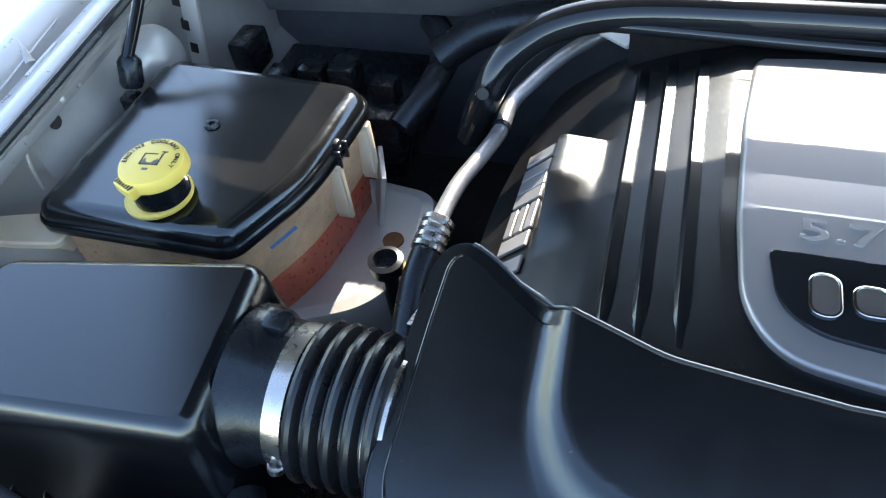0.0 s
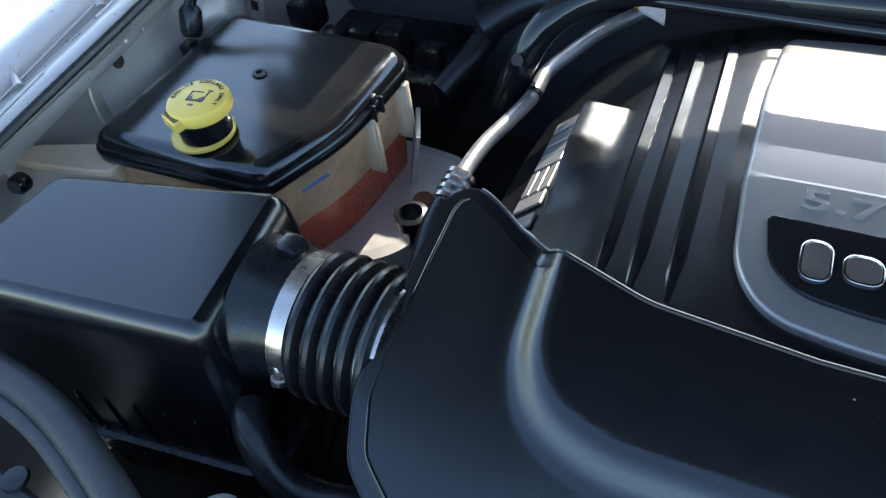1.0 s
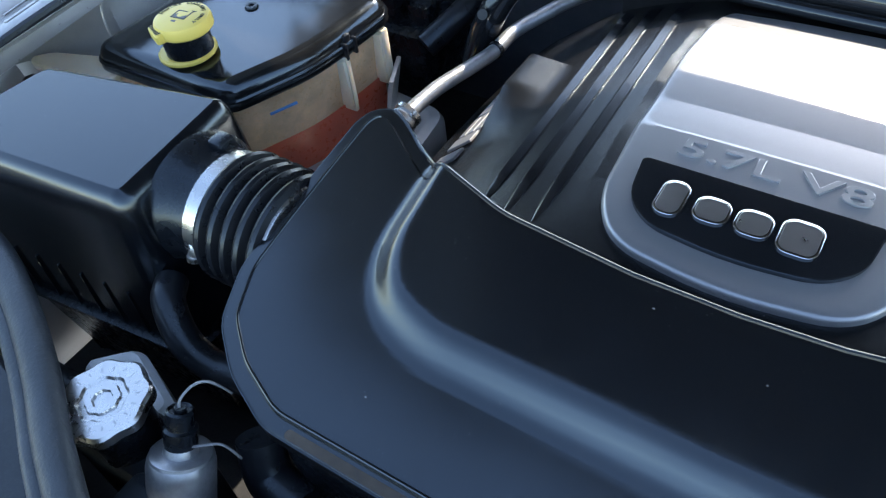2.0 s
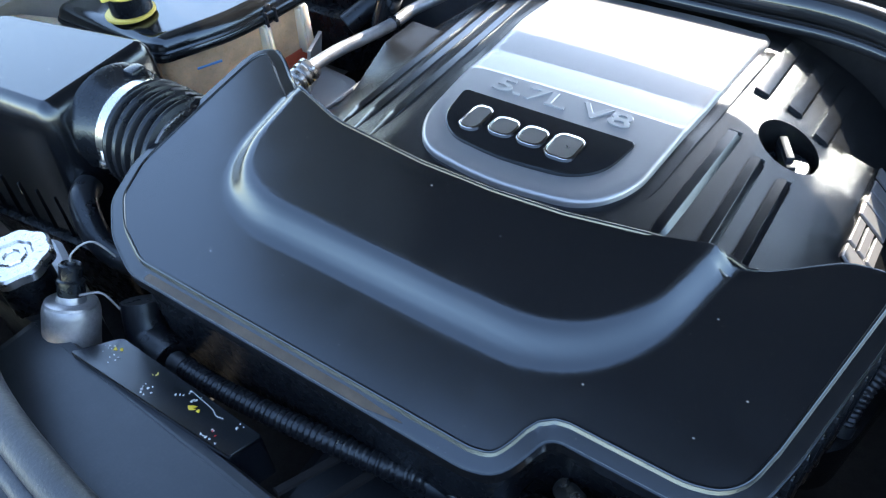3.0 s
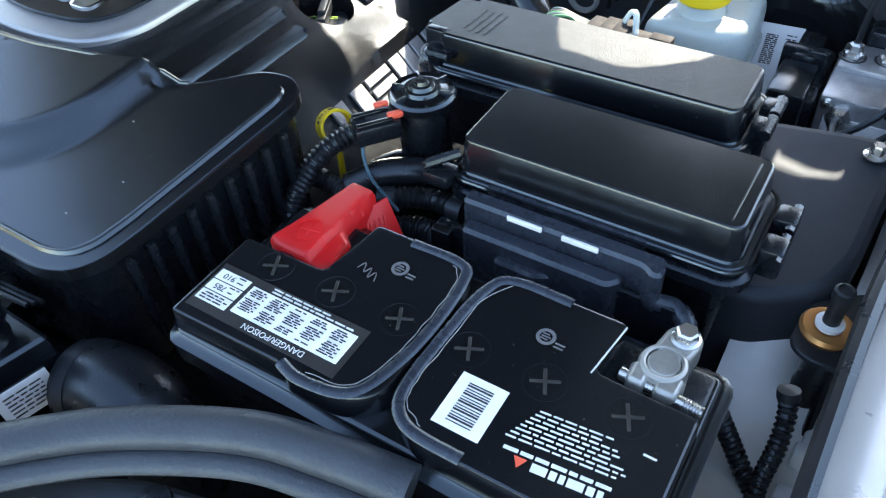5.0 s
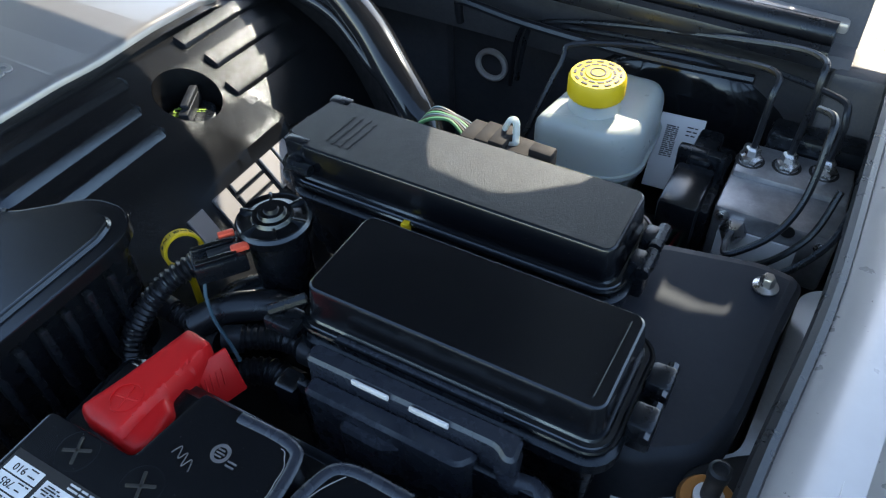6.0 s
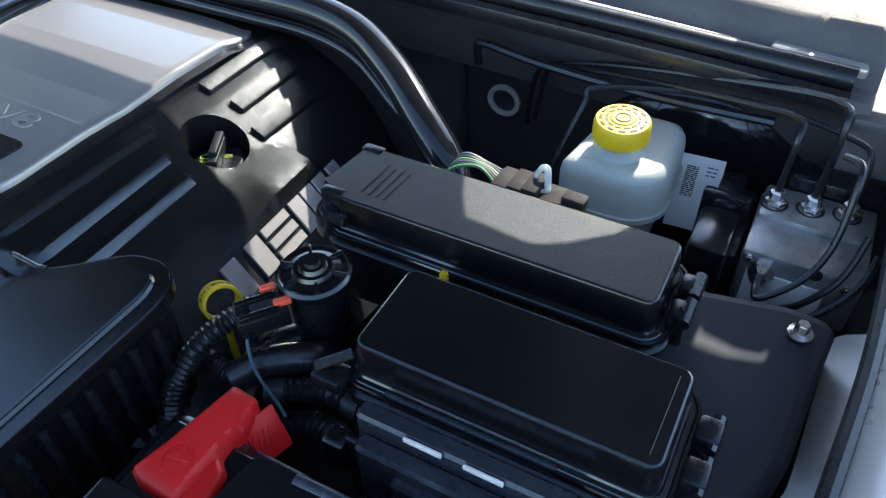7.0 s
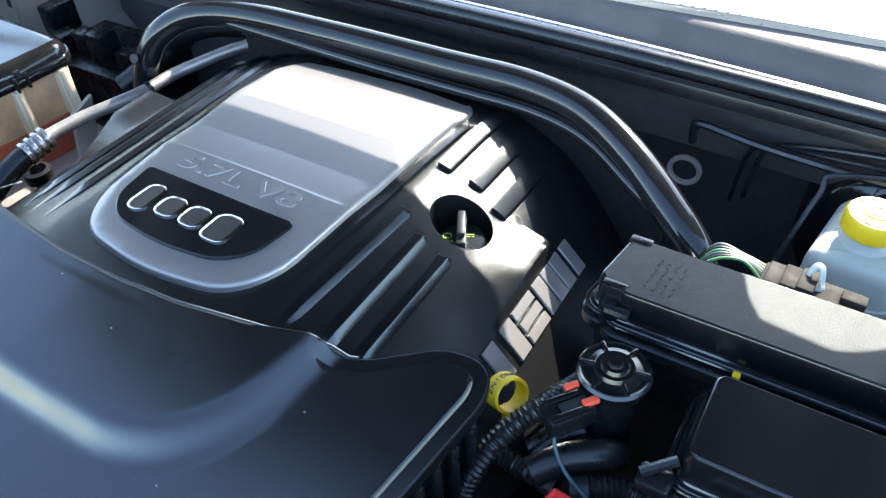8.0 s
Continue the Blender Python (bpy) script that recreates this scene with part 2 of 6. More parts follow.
def lathe(profile, seg=32, wave=0.0, waves=0, at=(0, 0, 0), axis=None, caps=True):
    """A turned body from (radius, height) pairs; wave: lobes on the radius."""
    bm, loops = bmesh.new(), []
    for r, z in profile:
        ring = []
        for j in range(seg):
            a = 2 * math.pi * j / seg
            rr = r * (1 + wave * math.cos(waves * a)) if waves else r
            ring.append(bm.verts.new((rr * math.cos(a), rr * math.sin(a), z)))
        loops.append(ring)
    for a, b in zip(loops, loops[1:]):
        for i in range(seg):
            bm.faces.new((a[i - 1], a[i], b[i], b[i - 1]))
    if caps:
        bm.faces.new(loops[0][::-1])
        bm.faces.new(loops[-1])
    m = Matrix.Translation(at)
    if axis is not None:
        m = m @ Vector(axis).to_track_quat("Z", "Y").to_matrix().to_4x4()
    return moved(bm, m)


def inside(x, y, poly):
    hit, k = False, len(poly)
    for i in range(k):
        (x0, y0), (x1, y1) = poly[i - 1][:2], poly[i][:2]
        if (y0 > y) != (y1 > y) and x < (x1 - x0) * (y - y0) / (y1 - y0) + x0:
            hit = not hit
    return hit


def edge_dist(x, y, line, closed=True):
    best = 9.0
    for i in range(0 if closed else 1, len(line)):
        ax, ay, bx, by = line[i - 1][0], line[i - 1][1], line[i][0], line[i][1]
        dx, dy = bx - ax, by - ay
        q = dx * dx + dy * dy
        s = max(0, min(1, ((x - ax) * dx + (y - ay) * dy) / q)) if q > 0 else 0
        best = min(best, math.hypot(x - ax - s * dx, y - ay - s * dy))
    return best


def relief(outline, zfun, step=0.008, skirt=0.0, loops=()):
    """A shell over an outline whose height is zfun(x, y), with a skirt that hangs from its edge."""
    fine = []
    for i in range(len(outline)):
        a, b = Vector(outline[i - 1][:2]), Vector(outline[i][:2])
        k = max(1, math.ceil((b - a).length / step))
        fine += [a.lerp(b, j / k) for j in range(k)]
    n = len(fine)
    edges = [(i, (i + 1) % n) for i in range(n)]
    xs, ys = [p.x for p in fine], [p.y for p in fine]
    pts = list(fine)
    for lp in loops:
        for i in range(len(lp)):
            a, b = Vector(lp[i - 1][:2]), Vector(lp[i][:2])
            k = max(1, math.ceil((b - a).length / 0.004))
            pts += [q for q in (a.lerp(b, j / k) for j in range(k)) if inside(q.x, q.y, fine) and edge_dist(q.x, q.y, fine) > 0.0008]
    gx = np.arange(min(xs), max(xs), step)
    gy = np.arange(min(ys), max(ys), step)
    for i, x in enumerate(gx):
        for j, y in enumerate(gy):
            xx = x + (step / 2 if j % 2 else 0)
            if inside(xx, y, fine) and edge_dist(xx, y, fine) > 0.45 * step and all(edge_dist(xx, y, lp) > 0.4 * step for lp in loops):
                pts.append(Vector((xx, y)))
    vs, _, fs, ov, _, _ = geometry.delaunay_2d_cdt(pts, edges, [], 1, 1e-6)
    bm = bmesh.new()
    verts = [bm.verts.new((v.x, v.y, zfun(v.x, v.y))) for v in vs]
    for f in fs:
        bm.faces.new([verts[i] for i in f])
    if skirt:
        border = [e for e in bm.edges if len(e.link_faces) == 1]
        ext = bmesh.ops.extrude_edge_only(bm, edges=border)
        for v in ext["geom"]:
            if isinstance(v, bmesh.types.BMVert):
                v.co.z -= skirt
    return bm


def ring(x, y, r, n=40):
    return [(x + r * math.cos(2 * math.pi * i / n), y + r * math.sin(2 * math.pi * i / n)) for i in range(n)]


def words(body, size, depth, m, align="CENTER", bevel=0.0):
    """Raised letters of the built-in font as a bmesh, lying in the plane of the pose m."""
    cu = bpy.data.curves.new("letters", "FONT")
    cu.body, cu.size, cu.extrude, cu.align_x, cu.align_y = body, size, depth / 2, align, "CENTER"
    cu.resolution_u = 3
    cu.bevel_depth, cu.bevel_resolution = bevel, 1
    ob = new("letters", cu)
    bpy.context.view_layer.update()
    me = bpy.data.meshes.new_from_object(ob.evaluated_get(bpy.context.evaluated_depsgraph_get()))
    bm = bmesh.new()
    bm.from_mesh(me)
    bpy.data.objects.remove(ob)
    bpy.data.curves.remove(cu)
    bpy.data.meshes.remove(me)
    return moved(bm, m)


def bars(rows, m, seed=1, height=0.0012):
    """Print that cannot be read: rows of (y, x0, x1) broken into short bars, in the plane of the pose m."""
    rnd, bm = random.Random(seed), bmesh.new()
    for y, x0, x1 in rows:
        x = x0
        while x < x1 - 0.001:
            w = min(rnd.uniform(0.003, 0.009), x1 - x)
            add(bm, box(x, x + w, y - height / 2, y + height / 2, 0, 0.0004, 0))
            x += w + 0.0014
    return moved(bm, m)


def hexbolt(at, r, h, axis=(0, 0, 1), washer=1.5):
    bm = lathe([(r, 0.2 * h), (r, 0.85 * h), (0.8 * r, h)], 6, at=at, axis=axis)
    return add(bm, lathe([(washer * r, 0), (washer * r, 0.12 * h), (1.05 * r, 0.25 * h)], 18, at=at, axis=axis))


# ---- ground and body shell ----
gbm = bmesh.new()
bmesh.ops.create_grid(gbm, x_segments=40, y_segments=40, size=400)
ground = part("ground", gbm, CONCRETE)
tagged(ground, "pale concrete ground under and round the car", "ground", kind="structure")

X0 = -0.028      # the middle of the car


def seam_shift(side, y):
    """How far the seam between fender and inner panel lies outside its plain line."""
    if side < 0:
        return 0.016 + 0.056 * (y - 0.3)
    return float(np.interp(y, (-0.1, 0.06, 0.15, 0.20, 0.365, 0.576), (-0.004, -0.001, -0.003, 0.002, 0.014, 0.012)))


def inner_wall(side):
    xw = X0 + side * 0.775
    bm = bmesh.new()
    prof = [(0.02, 0.45), (0.03, 0.70), (0.0, 0.76), (0.035, 0.80), (0.03, 0.90), (0.0, 0.94), (-0.006, 0.953), (0.02, 0.957), (0.03, 0.95)]
    if side < 0:
        prof = [(-0.04, 0.45), (-0.03, 0.70), (-0.02, 0.76), (-0.005, 0.80), (0.015, 0.835), (0.024, 0.86), (0.026, 0.89), (0.026, 0.92), (0.020, 0.945), (0.012, 0.953), (0.03, 0.957), (0.04, 0.95)]
    loops = []
    for y in np.linspace(-0.25, 0.80, 22):
        bulge = 0.016 * math.sin((y - 0.1) * 16) if side < 0 else 0.0
        pocket = 0.10 * min(1, max(0, (0.275 - y) / 0.040)) if side < 0 else 0.0
        loops.append([bm.verts.new((xw + side * (a + (bulge if 0.78 < z < 0.90 else 0) + 0.015 * (y - 0.3) + (seam_shift(side, y) if z > 0.75 else 0) + pocket * min(1, max(0, (0.94 - z) / 0.075))), y, z)) for a, z in prof])
    for a, b in zip(loops, loops[1:]):
        for i in range(len(prof) - 1):
            bm.faces.new((a[i], a[i + 1], b[i + 1], b[i]))
    return bm


for s in (-1, 1):
    w = thing("inner_fender", (X0 + s * 0.8, 0.3, 0.45), "silver painted inner fender panel, dusty, beside the engine bay", "car panel", "inner fenders")
    part("panel", inner_wall(s), INNER, w)
    if s < 0:
        xw = -0.8445
        part("stamped_bead", tube([(X0 - 0.8005 - 0.015 * (y - 0.3) - seam_shift(-1, y), y, z) for y, z in ((0.283, 0.880), (0.286, 0.912), (0.298, 0.934), (0.325, 0.9435), (0.38, 0.946), (0.50, 0.946))], 0.002, 6), INNER, w, "stamped edge bead")
        part("hole", lathe([(0.0085, 0), (0.0085, 0.001), (0.0001, 0.001)], 18, at=(xw - 0.001, 0.342, 0.925), axis=(1, 0, 0.1)), DARK, w, "round hole in the panel")
        for y, z, r in ((0.365, 0.937, 0.004), (0.325, 0.936, 0.003), (0.395, 0.935, 0.0025), (0.30, 0.90, 0.002)):
            part("spot_weld", lathe([(r, 0), (r * 0.7, 0.001), (0.0001, 0.0012)], 10, at=(xw, y, z), axis=(1, 0, 0.1)), INNER, w)
        part("dome", lathe([(0.045, 0), (0.040, 0.012), (0.026, 0.020), (0.0001, 0.024)], 24, at=(-0.842, 0.515, 0.885), axis=(1, -0.2, 0.2)), INNER, w, "pressed dome in the panel")
        part("clip", add(box(-0.825, -0.795, 0.415, 0.450, 0.878, 0.890, 0.004), box(-0.832, -0.81, 0.423, 0.443, 0.868, 0.896, 0.003)), PLASTIC, w, "black hose clip")
    f = thing("front_fender", (X0 + s * 0.85, 0.3, 0.40), "silver metallic front fender with a rolled inner lip", "car fender", "front fenders")
    bm = bmesh.new()
    prof = [(0.800, 0.930), (0.800, 0.955), (0.803, 0.962), (0.812, 0.966), (0.830, 0.962), (0.848, 0.957), (0.854, 0.960), (0.875, 0.972),
            (0.91, 0.972), (0.935, 0.955), (0.955, 0.90), (0.965, 0.80), (0.96, 0.62), (0.95, 0.40)]
    loops = []
    for y in np.linspace(-0.55, 1.0, 32):
        k = 0.02 * (y - 0.3) - 0.10 * max(0, -0.05 - y) + seam_shift(s, y)
        drop = 0.18 * max(0, -0.05 - y) + 0.02 * (0.4 - y)
        loops.append([bm.verts.new((X0 + s * (a + k - (0.041 if s > 0 else 0.004)), y, z - drop)) for a, z in prof])
    for a, b in zip(loops, loops[1:]):
        for i in range(len(prof) - 1):
            bm.faces.new((a[i], a[i + 1], b[i + 1], b[i]))
    part("outer_panel", bm, BODY, f)
    e = 0.036 if s > 0 else -0.001
    part("edge_seal", tube([(X0 + s * (a - e + seam_shift(s, y)), y, z) for a, y, z in ((0.789, -0.2, 0.945), (0.790, 0.05, 0.951), (0.791, 0.2, 0.957), (0.794, 0.35, 0.959), (0.797, 0.5, 0.962), (0.80, 0.75, 0.965))], 0.006, 8), RUBBER, f, "thin black rubber edge seal")

    if s < 0:
        def lip_z(x, y):
            a = X0 - x - 0.02 * (y - 0.3) + 0.004 - seam_shift(-1, y)
            return float(np.interp(a, [p[0] for p in prof[1:10]], [p[1] for p in prof[1:10]])) - 0.02 * (0.4 - y)

        for line, r in (([(-0.886, 0.372), (-0.889, 0.40), (-0.891, 0.432)], 0.0032), ([(-0.865, 0.262), (-0.860, 0.225), (-0.853, 0.175)], 0.0032), ([(-0.882, 0.19), (-0.894, 0.30), (-0.914, 0.469)], 0.0016)):
            part("stamped_rib", tube([(x, y, lip_z(x, y)) for x, y in line], r, 8, 6, flat=0.7), BODY, f)
        for (xa, ya), (xb, yb) in (((-0.897, 0.394), (-0.927, 0.418)), ((-0.880, 0.238), (-0.907, 0.257)), ((-0.915, 0.552), (-0.945, 0.575))):
            part("stamped_notch", tube([(xa, ya, lip_z(xa, ya)), ((xa + xb) / 2, (ya + yb) / 2, lip_z((xa + xb) / 2, (ya + yb) / 2)), (xb, yb, lip_z(xb, yb))], 0.006, 8, 6, radii=((0, 0.0065), (1, 0.0008))), BODY, f, "pressed notch in the lip")

# bay floor, radiator support and firewall
tagged(part("undertray", box(X0 - 0.80, X0 + 0.80, -0.30, 0.80, 0.50, 0.52, 0), DARK), "dark undertray below the engine", "undertray", kind="structure")
fw = part("firewall", box(X0 - 0.85, X0 + 0.85, 0.795, 0.82, 0.45, 0.95, 0.004), FIREWALL)
tagged(fw, "dark painted steel firewall behind the engine", "firewall", kind="structure")
part("sound_pad", box(-0.46, 0.24, 0.772, 0.795, 0.60, 0.90, 0.012), FIREWALL, fw, "thick dark insulation pad")
part("side_panel", box(0.700, 0.785, 0.625, 0.795, 0.55, 0.958, 0.006), COWL, fw, "grey side panel at the firewall corner")
part("grommet_ring", lathe([(0.017, 0), (0.024, 0), (0.024, 0.005), (0.0205, 0.007), (0.017, 0.005), (0.017, 0)], 28, at=(0.296, 0.793, 0.765), axis=(0, -1, 0), caps=False), WHITE, fw, "pale ring round a grommet")
tagged(part("radiator_support", box(X0 - 0.78, X0 + 0.78, -0.40, -0.28, 0.45, 0.83, 0.01), DARK), "black radiator support behind the grille", "radiator support")

# cowl
cowl = thing("cowl", (X0, 0.75, 0.9), "grey plastic cowl with a black seal along its front", "cowl")
bm = bmesh.new()
prof = [(0.740, 0.850), (0.712, 0.862), (0.704, 0.885), (0.698, 0.915), (0.684, 0.938), (0.667, 0.950), (0.662, 0.957), (0.668, 0.965), (0.70, 0.968)]
loops = []
for x in np.linspace(-0.74, 0.74, 30):
    k = -0.03 * (x / 0.74) ** 2
    loops.append([bm.verts.new((X0 + x, y + k, z)) for y, z in prof])
for a, b in zip(loops, loops[1:]):
    for i in range(len(prof) - 1):
        bm.faces.new((a[i], a[i + 1], b[i + 1], b[i]))
part("panel", bm, COWL, cowl)
bm, loops = bmesh.new(), []
prof = [(0.695, 0.960), (0.705, 0.968), (0.722, 0.986), (0.737, 1.001), (0.744, 1.005), (0.86, 1.010), (0.98, 1.02)]
for x in np.linspace(-0.74, 0.74, 30):
    k = -0.085 * x ** 2
    loops.append([bm.verts.new((X0 + x, y + k, z)) for y, z in prof])
for a, b in zip(loops, loops[1:]):
    for i in range(len(prof) - 1):
        bm.faces.new((a[i], a[i + 1], b[i + 1], b[i]))
part("screen", bm, COWL, cowl, "grey-black plastic cowl screen")
part("seal", tube([(X0 + x, 0.680 - 0.028 * (x / 0.74) ** 2, 0.977) for x in (-0.74, -0.5, -0.25, 0, 0.25, 0.5, 0.72)], 0.011, 12), RUBBER, cowl, "black rubber hood seal")
part("seal_lip", tube([(X0 + x, 0.664 - 0.028 * (x / 0.74) ** 2, 0.962) for x in (-0.74, -0.5, -0.25, 0, 0.25, 0.5, 0.72)], 0.008, 8, flat=1.4), RUBBER, cowl, "lower lip of the seal")
part("flange", tube([(X0 + x, 0.699 - 0.085 * x ** 2, 0.981) for x in (-0.74, -0.5, -0.25, 0, 0.25, 0.5, 0.72)], 0.0058, 10, flat=0.8), STEEL, cowl, "bare silver flange behind the seal")
vent = part("vent_strip", stack([(0.12, 0.738), (0.23, 0.743), (0.355, 0.751), (0.473, 0.757), (0.66, 0.770), (0.66, 0.90), (0.12, 0.90)], [(0, 1.000), (0, 1.0125), (0.0015, 1.0140)]), BODY, cowl, "pale perforated air intake strip")
for i in range(18):
    x = 0.262 + i * 0.0128
    part("slot", moved(box(-0.0020, 0.0020, -0.0055, 0.0055, 0, 0.0008, 0), pose(x, 0.7525 + 0.085 * (x - 0.274), 1.0138, 0, 0, -20)), INK, vent)
part("flange_end", box(0.615, 0.70, 0.664, 0.690, 0.972, 0.983, 0.003), BODY, cowl, "bare silver end of the flange")

# the open hood, out of view, shades the bay
# the silver hood is painted dark, as if shaded, to dim its reflections
DARK_HOOD = surface("darkened_hood_paint", (0.07, 0.071, 0.074), 0.45, metal=0.3, var=0.06)
HOOD_EDGE = (0.752, 1.203)      # rear edge of the raised hood (y, z)
hood = thing("open_hood", (X0, HOOD_EDGE[0], HOOD_EDGE[1]), "unseen raised silver car hood, painted dark, over the engine bay", "car hood")
bm = bmesh.new()
prof = [(0.0, 0.0), (0.02, 0.03), (0.20, 0.26), (0.45, 0.60), (0.62, 0.86), (0.66, 0.95)]
loops = []
for x in np.linspace(-0.985, 0.93, 144):
    # offsets of the unseen rear edge, added to place the sun patches
    k = 0.055 * math.exp(-((abs(x) - 0.54) / 0.11) ** 2) + float(np.interp(X0 + x, (-0.34, -0.20, -0.10, 0.10, 0.18, 0.25), (0.0, 0.022, 0.026, 0.030, 0.022, 0.0))) if x < 0.3 else float(np.interp(X0 + x, (0.30, 0.40, 0.450, 0.466, 0.53, 0.55, 0.582, 0.60, 0.64, 0.66, 0.73), (0.0, 0.0, 0.015, 0.065, 0.072, 0.06, 0.032, 0.0, -0.01, -0.033, -0.042)))
    loops.append([bm.verts.new((X0 + x, HOOD_EDGE[0] - a - k, HOOD_EDGE[1] + z)) for a, z in prof])
for a, b in zip(loops, loops[1:]):
    for i in range(len(prof) - 1):
        bm.faces.new((a[i], a[i + 1], b[i + 1], b[i]))
ext = bmesh.ops.extrude_face_region(bm, geom=bm.faces[:])
for v in ext["geom"]:
    if isinstance(v, bmesh.types.BMVert):
        v.co += Vector((0, 0.02, 0.025))
part("panel", bm, DARK_HOOD, hood)
# unseen plates added at the hood corners to cut off sunlight
for x0, x1, y0 in ((-0.93, -0.545, -0.01), (0.623, 0.688, -0.01), (0.688, 0.738, 0.027), (0.738, 0.82, -0.01)):
    part("sun_block_plate", moved(box(x0, x1, y0, 0.28 if x0 < 0 else 0.135, -0.006, 0.006, 0.004), pose(X0, HOOD_EDGE[0], HOOD_EDGE[1], -36)), FIREWALL, hood, "unseen plate added at the hood corner to block the sun")
# unseen pad, made black to darken the reflections of the hood
part("insulation", moved(box(-0.66, 0.64, -0.40, 0.38, -0.008, 0.008, 0.006), pose(X0, HOOD_EDGE[0] - 0.345, HOOD_EDGE[1] + 0.42, 126)), MATT_BLACK, hood, "unseen insulation pad under the hood, blackened to dim reflections")

# black sheet added under the crossover pipe to block the sun behind it
PIPE = [(-0.425, 0.505, 0.83), (-0.405, 0.508, 0.885), (-0.380, 0.525, 0.930), (-0.335, 0.548, 0.957), (-0.26, 0.566, 0.967), (-0.12, 0.572, 0.969), (0.05, 0.574, 0.969), (0.15, 0.577, 0.968),
        (0.225, 0.563, 0.964), (0.290, 0.528, 0.952), (0.345, 0.490, 0.932), (0.383, 0.468, 0.906), (0.398, 0.458, 0.87)]
hs = thing("pipe_sun_block", (X0, 0.57, 0.80), "black sheet added under the crossover pipe to block the sun", "heat shield")
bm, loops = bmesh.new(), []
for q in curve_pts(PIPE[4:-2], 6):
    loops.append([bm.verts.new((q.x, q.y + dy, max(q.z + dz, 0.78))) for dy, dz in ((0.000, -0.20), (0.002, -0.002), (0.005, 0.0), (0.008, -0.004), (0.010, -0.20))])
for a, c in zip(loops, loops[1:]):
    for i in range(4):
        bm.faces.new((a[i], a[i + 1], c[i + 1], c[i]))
part("panel", bm, MATT_BLACK, hs)
part("rolled_edge", tube([(x, y - 0.001, z - 0.024) for x, y, z in PIPE[4:-2]], 0.0035, 8, 6), MATT_BLACK, hs, "rolled upper edge of the added sheet")
for i in (5, 6, 8):
    part("bolt", hexbolt((PIPE[i][0] + 0.02, PIPE[i][1] - 0.001, PIPE[i][2] - 0.045), 0.005, 0.006, (0, -1, 0)), DARK, hs, "bolt head on the added sheet")

# ---- engine cover ----
PROF = ((0.0, 0.948), (0.12, 0.947), (0.152, 0.9432), (0.18, 0.9345), (0.222, 0.915), (0.25, 0.899), (0.30, 0.862), (0.345, 0.826), (0.40, 0.780))

PROF_LEFT = ((0.0, 0.948), (0.10, 0.948), (0.12, 0.9472), (0.15, 0.9395), (0.18, 0.9315), (0.222, 0.915)) + PROF[5:]


def cover_z(x, y):
    u = abs(x - X0)
    z = float(np.interp(u, *zip(*(PROF if x > X0 else PROF_LEFT))))
    z -= 0.10 * max(0, 0.135 - y) + 6.0 * max(0, 0.16 - y) ** 2
    z -= 2.2 * max(0, y - 0.50) ** 2
    if 0.226 < u < 0.285 and 0.30 < y < 0.434:      # a flatter shelf that rises to the rear and ends in a step
        flat = 0.9110 - (0.30 if x > X0 else -0.06) * (u - 0.226)
        k = min(1, (y - 0.30) / 0.075) * min(1, (0.434 - y) / 0.004) * min(1, (0.285 - u) / 0.007)
        z += max(0.0, flat - z) * k
    return z


cover = thing("engine_cover", (X0, 0.38, 0.80), "black grained plastic engine cover with a silver centre plate", "engine cover")
out = rounded([(X0 - 0.335, 0.12), (X0 + 0.335, 0.12), (X0 + 0.385, 0.36), (X0 + 0.375, 0.585), (X0 + 0.28, 0.61), (X0 - 0.30, 0.62), (X0 - 0.345, 0.40)], 0.05)
HOLE = (0.176, 0.386)


def cover_hole(x, y):
    z = cover_z(x, y)
    d = math.hypot(x - HOLE[0], y - HOLE[1])
    if d < 0.0305:
        z -= 0.042 * min(1, max(0, (0.0303 - d) / 0.003))
    return z


part("body", relief(out, cover_hole, 0.0075, 0.06, [ring(*HOLE, 0.0305), ring(*HOLE, 0.0272)] + [[(X0 + s * u, 0.305), (X0 + s * u, 0.4335)] for s in (-1, 1) for u in (0.2785, 0.2845)]
                    + [[(X0 + s * 0.228, y), (X0 + s * 0.284, y)] for s in (-1, 1) for y in (0.4300, 0.4338)]), PLASTIC_GRAIN, cover)


def plate_z(x, y):
    facet = float(np.interp(y, (0.16, 0.318, 0.321, 0.360, 0.425, 0.490, 0.60), (-0.004, 0.0, -0.0004, -0.0017, 0.0019, 0.0005, -0.030)))
    return 0.9585 + facet - 0.10 * (x - X0) ** 2


plate_out = rounded([(-0.022 + sx * w, y) for sx, w, y in ((-1, 0.112, 0.567), (-1, 0.121, 0.43), (-1, 0.120, 0.31), (-1, 0.113, 0.222), (-1, 0.085, 0.180), (0, 0, 0.166),
                     (1, 0.085, 0.180), (1, 0.113, 0.222), (1, 0.118, 0.31), (1, 0.126, 0.43), (1, 0.134, 0.567))], [0.05, 0.05, 0.05, 0.05, 0.05, 0.06, 0.05, 0.05, 0.05, 0.05, 0.05])
plate = part("centre_plate", relief(plate_out, lambda x, y: plate_z(x, y) - 0.0035 * max(0, 1 - edge_dist(x, y, plate_out) / 0.004) ** 2, 0.009, 0.016, [inset(plate_out, 0.002), inset(plate_out, 0.004)] + [[(-0.022 + a, y) for a in np.linspace(-0.105, 0.105, 24)] + [(-0.022 + a, y + 0.0015) for a in np.linspace(0.105, -0.105, 24)] for y in (0.318, 0.321, 0.360, 0.425, 0.490)]), SILVER, cover, "satin silver centre plate")
